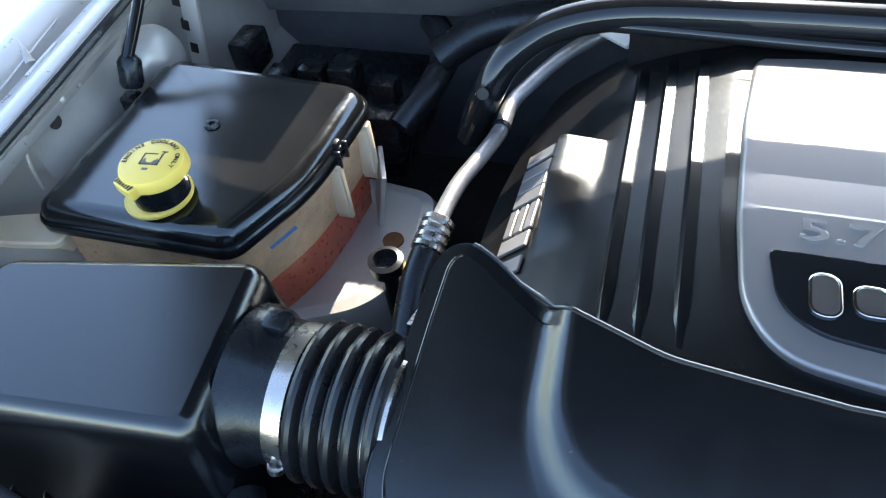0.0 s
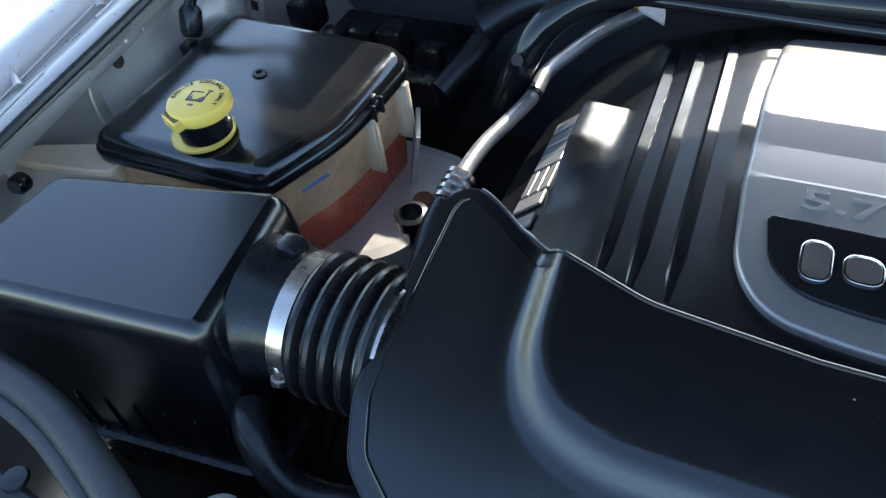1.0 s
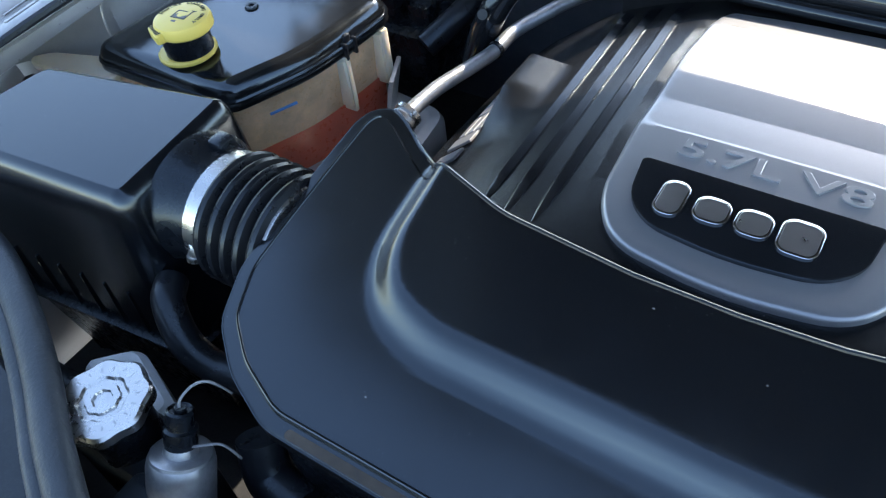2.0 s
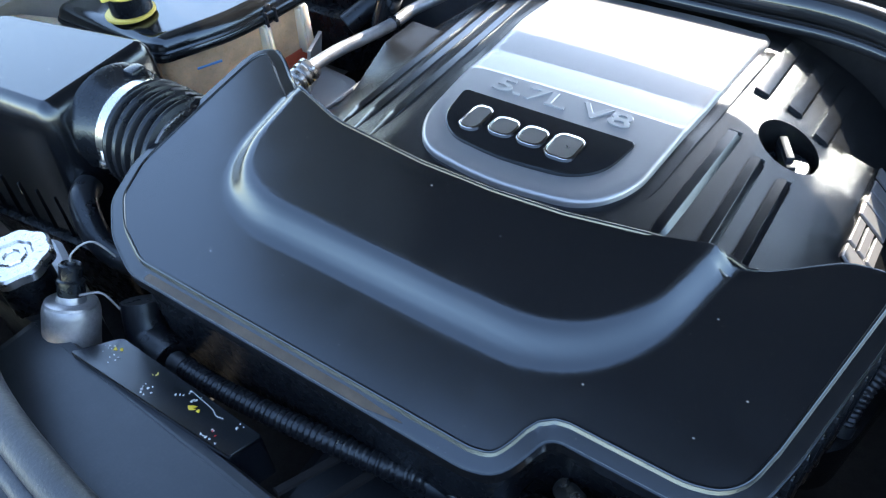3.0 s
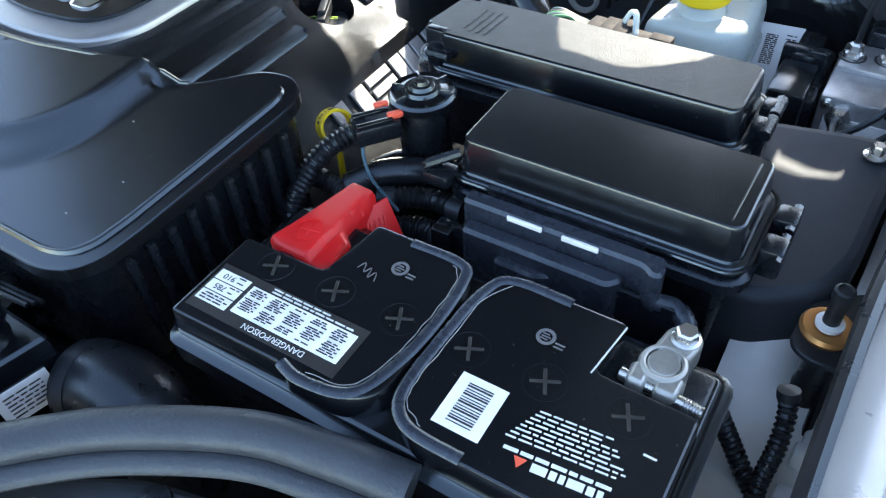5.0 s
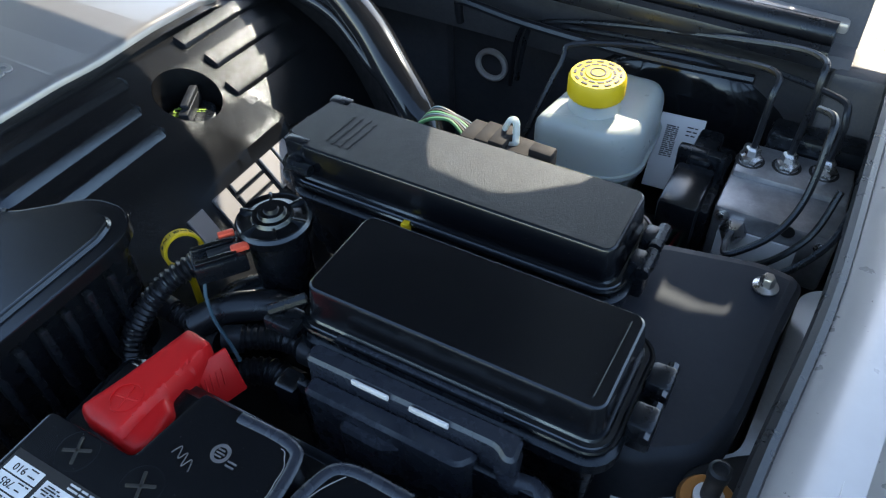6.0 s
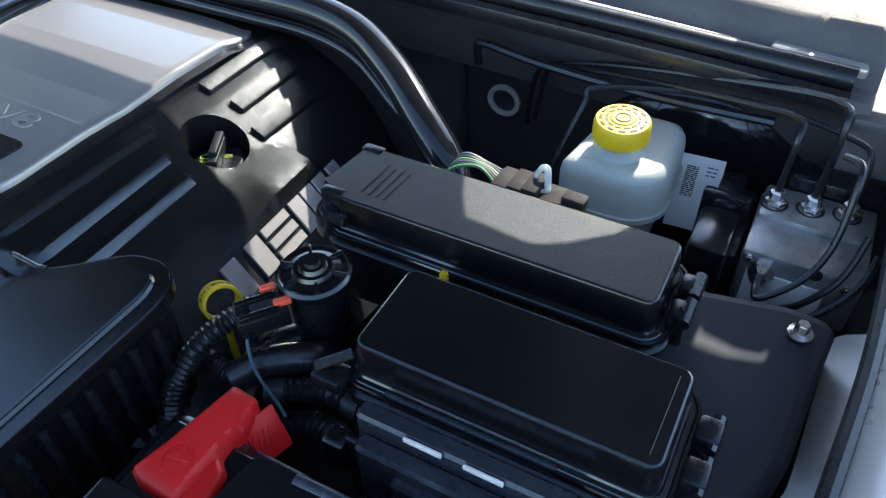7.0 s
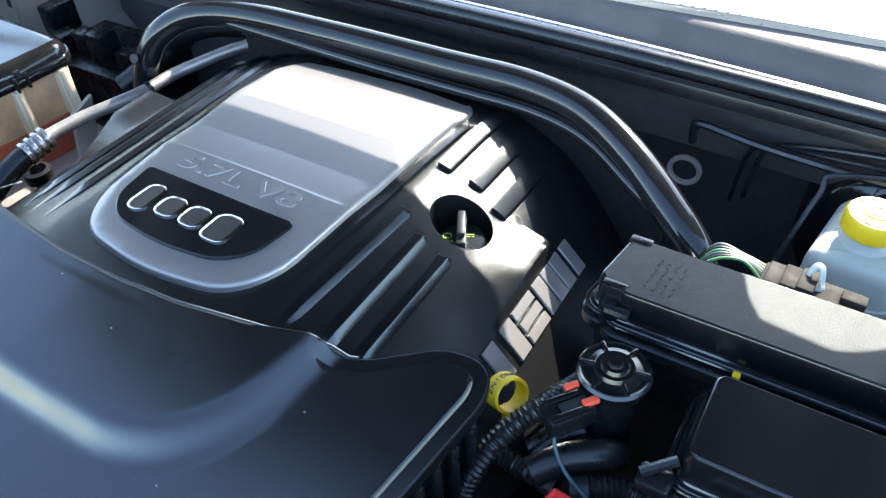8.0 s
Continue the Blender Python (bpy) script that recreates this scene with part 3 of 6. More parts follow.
for ed in plate.data.edges:
    a, c = (plate.data.vertices[i].co for i in ed.vertices)
    if any(abs(a.y - y) < 1e-4 and abs(c.y - y) < 1e-4 for y in (0.318, 0.321, 0.360, 0.425, 0.490)):
        ed.use_edge_sharp = True
lip = inset(plate_out, -0.012)
part("plate_surround", relief(rounded(lip, 0.01), lambda x, y: plate_z(x, y) - 0.008, 0.009, 0.022), PLASTIC_GRAIN, cover, "raised black surround of the plate")
bezel_out = rounded([(-0.026 + sx * w, y) for sx, w, y in ((-1, 0.093, 0.275), (-1, 0.086, 0.226), (-1, 0.062, 0.203), (0, 0, 0.195), (1, 0.062, 0.203), (1, 0.086, 0.226), (1, 0.093, 0.275))], [0.006, 0.025, 0.02, 0.03, 0.02, 0.025, 0.006])
badge = part("badge", stack(bezel_out, [(0, 0.956), (0, 0.9592), (0.001, 0.9597)]), GLOSS, plate, "glossy black badge panel")
for i, (x, w, h) in enumerate(((-0.081, 0.022, 0.040), (-0.050, 0.027, 0.028), (-0.019, 0.027, 0.028), (0.014, 0.030, 0.037))):
    o = rounded([(x - w / 2, 0.2365 - h / 2), (x + w / 2, 0.2365 - h / 2), (x + w / 2, 0.2365 + h / 2), (x - w / 2, 0.2365 + h / 2)], 0.010)
    em = part("emblem_shape", stack(o, [(0, 0.9590), (0, 0.9613), (0.0010, 0.9620), (0.0020, 0.9620), (0.0024, 0.9612)], cap_top=False), CHROME, badge, "chrome rim of an emblem shape")
    part("fill", stack(inset(o, 0.0022), [(0, 0.9592), (0, 0.9612)]), EMBLEM, em, "dark brushed silver fill")
lb_ = moved(words("5.7L V8", 0.030, 0.0010, Matrix.Diagonal((1.62, 1.0, 1.0, 1.0)), bevel=0.0005), pose(-0.024, 0.299, 0.9588))
part("lettering", lb_, SILVER, plate, "raised silver engine size lettering")

# ribs along both shoulders: each is a level terrace on the slope that ends outwards in a slanted riser
def rib_bar(x, y0, y1, w=0.0075, s=1, lift=0.0012, run=0.0035, blunt=False, drift=0.0, level=True):
    bm, loops = bmesh.new(), []
    n = 28
    for k, y in enumerate(np.linspace(y0, y1, n)):
        f = 1.0 if blunt else math.sin(min(1.0, k / 4.0) * math.pi / 2)
        ww, xc = w * (0.35 + 0.65 * f), x + drift * (y - y0)
        inner = cover_z(xc - s * ww, y)
        top = (inner if level else cover_z(xc + s * ww, y)) + lift * f - 0.05 * ww
        rows = [(-ww - 0.0010, None), (-ww, inner + lift * f), (ww - 0.0007, top), (ww, top - 0.0007)] + [(ww + run, None)]
        vs = []
        for q, z in rows:
            base = cover_z(xc + s * q, y)
            vs.append(bm.verts.new((xc + s * q, y, max(base + 0.0001, base + (z - base) * f) if z is not None else base - 0.0006)))
        loops.append(vs)
    for p, q in zip(loops, loops[1:]):
        for i in range(4):
            bm.faces.new((p[i], p[i + 1], q[i + 1], q[i]))
    bm.faces.new(loops[0])
    bm.faces.new(loops[-1][::-1])
    return bm


def rib_tab(x, y, w, h):
    """The low upturned lip at the rear end of a rib."""
    return moved(box(-w, w, -0.0007, 0.0007, -0.006, h, 0.0004, 1), pose(x, y, cover_z(x, y), 0, math.degrees(math.atan2(cover_z(x - 0.008, y) - cover_z(x + 0.008, y), 0.016)) * 0.4, 0))


for x, y0, y1, d in ((0.122, 0.176, 0.354, 0.045), (0.1585, 0.180, 0.338, 0.0), (0.1860, 0.186, 0.335, 0.0)):
    rb = part("rib", rib_bar(x, y0, y1, 0.0045, 1, 0.0025, 0.0046, drift=d), PLASTIC_SATIN, cover)
    part("end_lip", rib_tab(x + 0.001 + d * (y1 - y0), y1 + 0.001, 0.0065, 0.0044), PLASTIC, rb)
for x, y0, y1 in ((0.131, 0.431, 0.560), (0.1655, 0.434, 0.548), (0.1975, 0.422, 0.530)):
    part("rib", rib_bar(x, y0, y1, 0.0072, 1, 0.0048, 0.0010, True, 0.03, False), PLASTIC_GRAIN, cover)
for x, y0, y1 in ((-0.172, 0.182, 0.560), (-0.2015, 0.186, 0.550), (-0.229, 0.192, 0.535)):
    part("rib", rib_bar(x, y0, y1, 0.0048, -1, 0.0016, 0.0030, drift=-0.028), PLASTIC_SATIN, cover)

# silver name plates on both flanks, drawn as plain slanted bars
slope = math.degrees(math.atan2(cover_z(X0 + 0.31, 0.27) - cover_z(X0 + 0.30, 0.27), 0.01))


def name_bars(kind, w):
    """Bars in a field w long (along y) and 0.037 high (along x): uprights, rungs, uprights or one bar."""
    h = 0.0175
    if kind == "pair":
        return [(-h, h, -w / 2, -w / 2 + 0.019), (-h, h, w / 2 - 0.019, w / 2)]
    if kind == "rungs":
        return [(c - 0.0047, c + 0.0047, -w / 2, w / 2) for c in (-0.0128, 0.0, 0.0128)]
    if kind == "triple":
        return [(-h, h, c - 0.0085, c + 0.0085) for c in (-0.0195, 0.0, 0.0195)]
    return [(-h, h, -w / 2, w / 2)]


for s in (-1, 1):
    x = 0.268 if s > 0 else -0.328
    for kind, y0, y1 in (("pair", 0.280, 0.331), ("rungs", 0.336, 0.372), ("triple", 0.377, 0.434), ("one", 0.440, 0.456)):
        yc, w = (y0 + y1) / 2, y1 - y0
        bm = bmesh.new()
        for a, c, e0, e1 in name_bars(kind, w):
            o = [(-s * a, e0 + 0.12 * a), (-s * c, e0 + 0.12 * c), (-s * c, e1 + 0.12 * c), (-s * a, e1 + 0.12 * a)]
            add(bm, stack(o if s < 0 else o[::-1], [(0, 0), (0, 0.0022), (0.0005, 0.0028)]))
        part("name_block", moved(bm, pose(x, yc, cover_z(x, yc) + 0.0012, 0, -slope * s, 0)), SILVER, cover, "flat silver bars of the name plate")

oil = thing("oil_filler_cap", (HOLE[0], HOLE[1], 0.885), "black oil filler cap with raised grip in a recess", "filler cap")
part("collar", lathe([(0.0275, 0), (0.0275, 0.003), (0.0262, 0.004), (0.0262, 0.008), (0.0250, 0.009), (0.0250, 0.013), (0.0238, 0.014), (0.0238, 0.018), (0.022, 0.0195), (0.0001, 0.0198)], 40, at=(HOLE[0] + 0.001, HOLE[1] - 0.002, 0.884)), PLASTIC, oil)
part("grip", add(moved(box(-0.0050, 0.0050, -0.0225, 0.0225, 0, 0.013, 0.002), pose(HOLE[0], HOLE[1] - 0.001, 0.9030, 0, 0, 28)), moved(box(-0.0042, 0.0042, -0.014, 0.0215, 0.012, 0.018, 0.002), pose(HOLE[0], HOLE[1] - 0.001, 0.9030, 0, 0, 28))), PLASTIC_DULL, oil)
sy = pose(HOLE[0] - 0.0125, HOLE[1] - 0.006, 0.9040, 0, 0, 28)
ob_ = bmesh.new()
for x0, x1, y0, y1 in ((-0.005, 0.004, -0.0035, -0.0025), (-0.005, 0.004, 0.0025, 0.0035), (-0.005, -0.004, -0.0035, 0.0035), (0.003, 0.004, -0.0035, 0.0035), (-0.002, 0.001, 0.0035, 0.0050)):
    add(ob_, box(x0, x1, y0, y1, 0, 0.0004, 0))
part("symbol", moved(ob_, sy), GREEN, oil, "green oil can symbol")
part("print", moved(bars([(-0.0068, -0.004, 0.005), (-0.0090, -0.002, 0.006)], pose(0, 0, 0), 61), sy), GREEN, oil, "green print")
part("print", moved(bars([(0.002, 0.019, 0.026), (-0.001, 0.018, 0.026)], pose(0, 0, 0), 62), sy), GREEN, oil, "green print")

# ---- intake resonator in front of the engine ----
def rim_z(y):
    return 0.960 + 0.18 * (y - 0.178)


LID = [(-0.353, 0.2215), (-0.3605, 0.205), (-0.3615, 0.150), (-0.3615, 0.090), (-0.3600, 0.036), (-0.342, -0.010), (-0.305, -0.040), (-0.256, -0.061), (-0.15, -0.061), (0.0, -0.061), (0.100, -0.061), (0.121, -0.054),
       (0.131, -0.034), (0.137, -0.013), (0.232, -0.013), (0.257, -0.005), (0.273, 0.013), (0.282, 0.045), (0.310, 0.185), (0.305, 0.205), (0.290, 0.214), (0.262, 0.211), (0.213, 0.176), (0.188, 0.170),
       (0.126, 0.152), (0.063, 0.142), (0.0, 0.138), (-0.072, 0.139), (-0.18, 0.150), (-0.250, 0.174), (-0.290, 0.2000), (-0.316, 0.2190), (-0.336, 0.2290)]
LID = rounded(LID, 0.012, 3)
PAD = [(-0.252, 0.32), (-0.240, 0.10), (-0.222, 0.066), (-0.180, 0.049), (0.016, 0.046), (0.088, 0.047), (0.125, 0.062), (0.155, 0.098), (0.209, 0.32)]
PAD = rounded(PAD, 0.03, 5)


def pad_k(x, y):
    k = 1.0 if inside(x, y, PAD) else max(0.0, 1 - edge_dist(x, y, PAD) / 0.027)
    return k * k * (3 - 2 * k)


def lid_z(x, y):
    z = rim_z(y)
    d, k = edge_dist(x, y, LID), pad_k(x, y)
    step = max(min(1, max(0, (d - 0.0118) / 0.0024)), min(1, max(0, (y - 0.10) / 0.03)) * min(1, 1.3 * k))
    out = 1 - min(1, d / 0.0118)
    z += 0.0034 * step - 0.0013 * max(0, 1 - d / 0.0014) - 0.0006 * out * (1 - step)          # a flange that falls outwards, then a low step
    return z + 0.020 * k - 0.003 * k * min(1, abs(x - X0) / 0.3)


res = thing("intake_resonator", (X0, 0.08, 0.80), "large satin black intake resonator with a raised pad", "intake resonator")
part("lid", relief(LID, lid_z, 0.0052, 0.010, [inset(LID, 0.0014), inset(LID, 0.0118), inset(LID, 0.0142)]), LID_SATIN, res, "", 36)
line = []
for p in inset(LID, 0.0140):
    if p.y > 0.195 and p.x > 0.255:
        break
    if edge_dist(p.x, p.y, LID) > 0.0118:
        line.append((p.x, p.y, lid_z(p.x, p.y) + 0.0003))
part("inner_bead", tube(line, 0.0013, 8, n=1), PLASTIC_SATIN, res, "fine bead along the inner step")
rim = [(p.x, p.y, lid_z(p.x, p.y) - 0.0002) for p in inset(LID, 0.0006)]
part("rim_bead", tube(rim + rim[:1], 0.0010, 6, n=1), PLASTIC_SATIN, res, "rounded outer rim")
# rear edge thickened to catch a bright line of sky
arc = [(p.x, p.y - 0.0005, lid_z(p.x, p.y - 0.001) + 0.0002) for p in LID if p.y > 0.130 and -0.338 < p.x < 0.21]
part("rear_lip", tube(arc, 0.0019, 8, n=1), PLASTIC_SATIN, res, "thick rounded rear edge")
part("body", stack(LID, [(0.012, -0.135), (0.008, -0.02), (0.004, -0.009)], lambda x, y: rim_z(y) + 0.022 * pad_k(x, y), cap_top=False), PLASTIC, res)
part("dirt_film", stack(rounded([(-0.238, -0.0590), (0.010, -0.0590), (0.045, -0.0545), (0.0, -0.0515), (-0.238, -0.0520)], 0.003), [(0, 0.0), (0, 0.0003)], lambda x, y: rim_z(y)), DIRTY, res, "brown dirt dried on the front flange")
for i in range(9):
    y = 0.03 + 0.018 * i
    part("rib", moved(box(-0.004, 0.004, -0.003, 0.003, -0.11, -0.018, 0.002), pose(0.279 + 0.2 * (y - 0.045), y, rim_z(y))), PLASTIC, res)

# ---- coolant tank ----
tank = thing("coolant_tank", (-0.65, 0.37, 0.74), "translucent aged coolant tank with a black lid, orange coolant inside", "coolant tank")
TK = rounded([(-0.815, 0.234), (-0.586, 0.238), (-0.546, 0.332), (-0.538, 0.395), (-0.533, 0.472), (-0.552, 0.490), (-0.792, 0.506), (-0.806, 0.48)], [0.022, 0.016, 0.03, 0.03, 0.012, 0.015, 0.015, 0.015])
part("lower_shell", stack(TK, [(0.028, 0.70), (0.020, 0.715), (0.012, 0.80)], cap_top=False), COOLANT, tank, "orange coolant showing through the shell")
part("upper_shell", stack(TK, [(0.0118, 0.80), (0.006, 0.872), (0.002, 0.876)]), TANK, tank, "amber translucent upper shell")
part("lid", stack(TK, [(-0.001, 0.872), (-0.003, 0.875), (-0.003, 0.880), (-0.001, 0.883), (0.0, 0.889), (0.0016, 0.8945), (0.0045, 0.8995), (0.0085, 0.9030), (0.0135, 0.9052), (0.019, 0.9058)]), PLASTIC_GLOSSY, tank, "glossy black lid")
part("lid_bead", tube([(p.x, p.y, 0.8855) for p in inset(TK, -0.001)] + [(inset(TK, -0.001)[0].x, inset(TK, -0.001)[0].y, 0.8855)], 0.0028, 6, n=1), PLASTIC_SATIN, tank)
part("clip", add(box(-0.548, -0.536, 0.392, 0.402, 0.870, 0.897, 0.0015), add(box(-0.540, -0.532, 0.386, 0.390, 0.868, 0.890, 0.001), box(-0.540, -0.532, 0.404, 0.408, 0.868, 0.890, 0.001))), RUBBER, tank, "black lid clip")
for x, y0, y1 in ((-0.536, 0.380, 0.395), (-0.531, 0.448, 0.468)):
    part("fin", add(box(x - 0.020, x, y0, y1, 0.800, 0.868, 0.003), box(x - 0.02, x + 0.002, y0 + 0.004, y1 - 0.004, 0.792, 0.872, 0.002)), TANK_PALE, tank, "pale moulded fin")
part("screw", lathe([(0.009, 0), (0.008, 0.002), (0.004, 0.002), (0.004, -0.002), (0.0001, -0.002)], 16, at=(-0.680, 0.388, 0.9065)), PLASTIC, tank)
part("level_mark", moved(box(-0.018, 0.018, -0.002, 0.002, -0.0012, 0.0012, 0.0006), pose(-0.5680, 0.298, 0.846, 0, 0, 66) @ pose(0, 0, 0, 0, 0, 0)), BLUE, tank, "blue level mark")
part("arm", add(stack(rounded([(-0.785, 0.222), (-0.785, 0.270), (-0.844, 0.256), (-0.910, 0.236), (-0.932, 0.214), (-0.915, 0.203), (-0.840, 0.212)], 0.010), [(0, 0.862), (0, 0.868), (0.002, 0.870)]), box(-0.815, -0.790, 0.235, 0.285, 0.84, 0.868, 0.004)), TANK_PALE, tank, "pale mounting arm")
part("arm_bolt", lathe([(0.012, 0), (0.012, 0.012), (0.008, 0.018)], 14, at=(-0.905, 0.193, 0.850), axis=(0.3, -0.9, 0.3)), PLASTIC_SATIN, tank, "black push pin")
part("spout", box(-0.80, -0.775, 0.44, 0.485, 0.885, 0.905, 0.005), PLASTIC, tank, "black overflow bracket")
cap = part("filler_cap", lathe([(0.030, 0.0), (0.0330, 0.003), (0.0330, 0.012), (0.0315, 0.0155), (0.026, 0.0172), (0.0001, 0.0178)], 48, at=(-0.663, 0.2735, 0.943)), YELLOW_PALE, tank, "pale yellow cap")
part("neck", lathe([(0.028, 0), (0.028, 0.022), (0.027, 0.030)], 36, at=(-0.669, 0.274, 0.916)), PLASTIC, tank, "black filler neck")
part("flange", lathe([(0.032, 0), (0.0345, 0.002), (0.0345, 0.005), (0.032, 0.007)], 40, at=(-0.6755, 0.2745, 0.9078)), YELLOW_PALE, tank, "yellow ring round the neck")
tabc = part("tab", moved(stack(rounded([(-0.015, -0.008), (0.015, -0.008), (0.013, 0.008), (-0.013, 0.008)], 0.004), [(0, 0), (0, 0.0095), (0.0015, 0.011)]), pose(-0.6735, 0.2455, 0.9445, 0, 0, -24)), YELLOW_PALE, cap, "ribbed finger tab")
for k in range(7):
    part("tab_rib", moved(box(-0.0007, 0.0007, -0.0065, 0.0065, 0, 0.0012, 0), pose(-0.6735, 0.2455, 0.9550, 0, 0, -24) @ pose(-0.0105 + 0.0035 * k, 0, 0)), INK, tabc)
for i, ch in enumerate("ENGINE COOLANT ONLY"):
    a = radians(196 - i * 11.5)
    if ch != " ":
        part("letter", words(ch, 0.0066, 0.0006, pose(-0.663 + 0.0255 * math.cos(a), 0.2735 + 0.0255 * math.sin(a), 0.9606, 0, 0, math.degrees(a) - 90)), INK, cap)
SYM = pose(-0.662, 0.2745, 0.9602, 0, 0, 6)
sym = bmesh.new()
for x0, x1, y0, y1 in ((-0.0105, 0.0095, -0.0085, -0.0068), (-0.0105, -0.0088, -0.0085, 0.0075), (0.0078, 0.0095, -0.0085, 0.0075), (-0.0105, 0.0035, 0.0060, 0.0075), (0.0065, 0.0125, 0.0095, 0.0108), (0.0088, 0.0100, 0.0075, 0.0108)):
    add(sym, box(x0, x1, y0, y1, 0, 0.0006, 0))
part("symbol", moved(sym, SYM), INK, cap, "black tank outline symbol")
wave = bmesh.new()
add(wave, box(-0.0086, 0.0076, -0.0066, -0.0016, 0, 0.0005, 0))
for k in range(4):
    add(wave, box(-0.0075 + 0.0042 * k, -0.0055 + 0.0042 * k, -0.0016, 0.0004, 0, 0.0005, 0))
part("symbol", moved(wave, SYM), FADED, cap, "grey level waves")
part("symbol", moved(box(-0.004, 0.002, -0.0155, -0.0125, 0, 0.0005, 0), SYM), FADED, cap)

# ---- air filter box and intake bellows ----
fb = thing("air_filter_box", (-0.62, 0.10, 0.62), "satin black plastic air filter box with rounded edges", "air filter box")
FB = rounded([(-0.745, -0.005), (-0.474, 0.022), (-0.493, 0.187), (-0.728, 0.142)], 0.020)
part("lid", stack(FB, [(-0.010, 0.768), (-0.008, 0.845), (0.0, 0.930), (0.0015, 0.944), (0.004, 0.953), (0.0075, 0.9590), (0.0110, 0.9622), (0.0150, 0.9640)]), PLASTIC_SATIN, fb)
part("base", stack(FB, [(0.02, 0.60), (-0.004, 0.752), (-0.010, 0.765), (-0.018, 0.766), (-0.018, 0.772), (-0.012, 0.773)]), PLASTIC, fb)
for i in range(8):
    x = -0.715 + i * 0.032
    part("louvre", moved(box(-0.0008, 0.0008, -0.0035, 0.001, -0.062, 0.0, 0.0005, 1), pose(x, -0.0125 + 0.102 * (x + 0.745), 0.838, -2, 0, 6)), PLASTIC_SATIN, fb, "thin upright rib")
part("outlet", lathe([(0.066, 0), (0.064, 0.012), (0.058, 0.020), (0.056, 0.045)], 36, at=(-0.484, 0.103, 0.902), axis=(1, 0, 0)), PLASTIC, fb, "round outlet neck")
part("clip_tab", box(-0.472, -0.452, 0.120, 0.140, 0.945, 0.962, 0.003), PLASTIC, fb)

AX = 0.103
bel = thing("intake_bellows", (-0.40, AX, 0.84), "ribbed black rubber intake bellows between filter box and resonator", "bellows hose")
prof = [(0.055, 0.0), (0.055, 0.014)]
for i in range(5):
    z = 0.018 + i * 0.015
    prof += [(0.054, z), (0.0625, z + 0.004), (0.064, z + 0.007), (0.0625, z + 0.010), (0.054, z + 0.0135)]
prof += [(0.055, 0.0935)]
part("hose", lathe(prof, 44, at=(-0.452, AX, 0.902), axis=(1, 0, -0.05)), RUBBER, bel)
for k, x in enumerate((-0.449, -0.3735)):
    c = part("clamp", lathe([(0.0555, 0), (0.0575, 0.0005), (0.0575, 0.0150), (0.0555, 0.0155)], 44, at=(x, AX, 0.902 - 0.005 * k), axis=(1, 0, -0.05)), STEEL, bel, "steel band clamp")
    part("screw", lathe([(0.0055, 0), (0.0068, 0.001), (0.0068, 0.006), (0.0050, 0.0065), (0.0050, 0.020), (0.0035, 0.022)], 12, at=(x + 0.007, AX - 0.0585, 0.890), axis=(0.10, 0.30, 0.95)), STEEL, c, "clamp screw")
    for j in range(9 if k == 0 else 0):
        a = radians(215 - j * 5)
        part("slot", moved(box(-0.0035, 0.0035, -0.0011, 0.0011, -0.0004, 0.0004, 0), pose(x + 0.006, AX, 0.902 - 0.005 * k) @ Matrix.Rotation(a - radians(90), 4, "X") @ pose(0, 0, 0.0577, 0, 0, 8)), INK, c)

# ---- battery ----
bat = thing("car_battery", (0.51, 0.09, 0.74), "black car battery with white and printed labels", "car battery")
BT = rounded([(0.348, 0.003), (0.672, 0.003), (0.672, 0.139), (0.348, 0.139)], 0.006, 3)
part("case", stack(BT, [(0.004, 0.74), (0.002, 0.885), (-0.006, 0.886), (-0.007, 0.905), (-0.002, 0.907), (0.0, 0.909)]), PLASTIC_SATIN, bat)
part("cover", stack(BT, [(0.0, 0.909), (0.0, 0.9105), (0.0015, 0.9120), (0.003, 0.9125)]), PLASTIC_SATIN, bat)


def pad(name, pts, r, lab=""):
    o = rounded(pts, r)
    return part(name, stack(o, [(-0.0015, 0.9122), (0.0, 0.9283), (0.0007, 0.9294), (0.0020, 0.9297)]), PLASTIC_SATIN, bat, lab)


pad("lid_pad", [(0.3500, 0.0055), (0.445, 0.0075), (0.449, 0.0040), (0.488, 0.0040), (0.508, 0.018), (0.511, 0.090), (0.505, 0.128), (0.490, 0.135), (0.425, 0.135), (0.4175, 0.0815), (0.350, 0.0805)], [0.003, 0.003, 0.003, 0.02, 0.02, 0.02, 0.012, 0.01, 0.004, 0.004, 0.004])
pad("lid_pad", [(0.516, 0.020), (0.538, 0.0040), (0.669, 0.0055), (0.669, 0.0930), (0.6075, 0.0945), (0.6105, 0.136), (0.530, 0.136), (0.520, 0.118)], [0.02, 0.02, 0.004, 0.004, 0.004, 0.004, 0.012, 0.015])
rndb = random.Random(12)
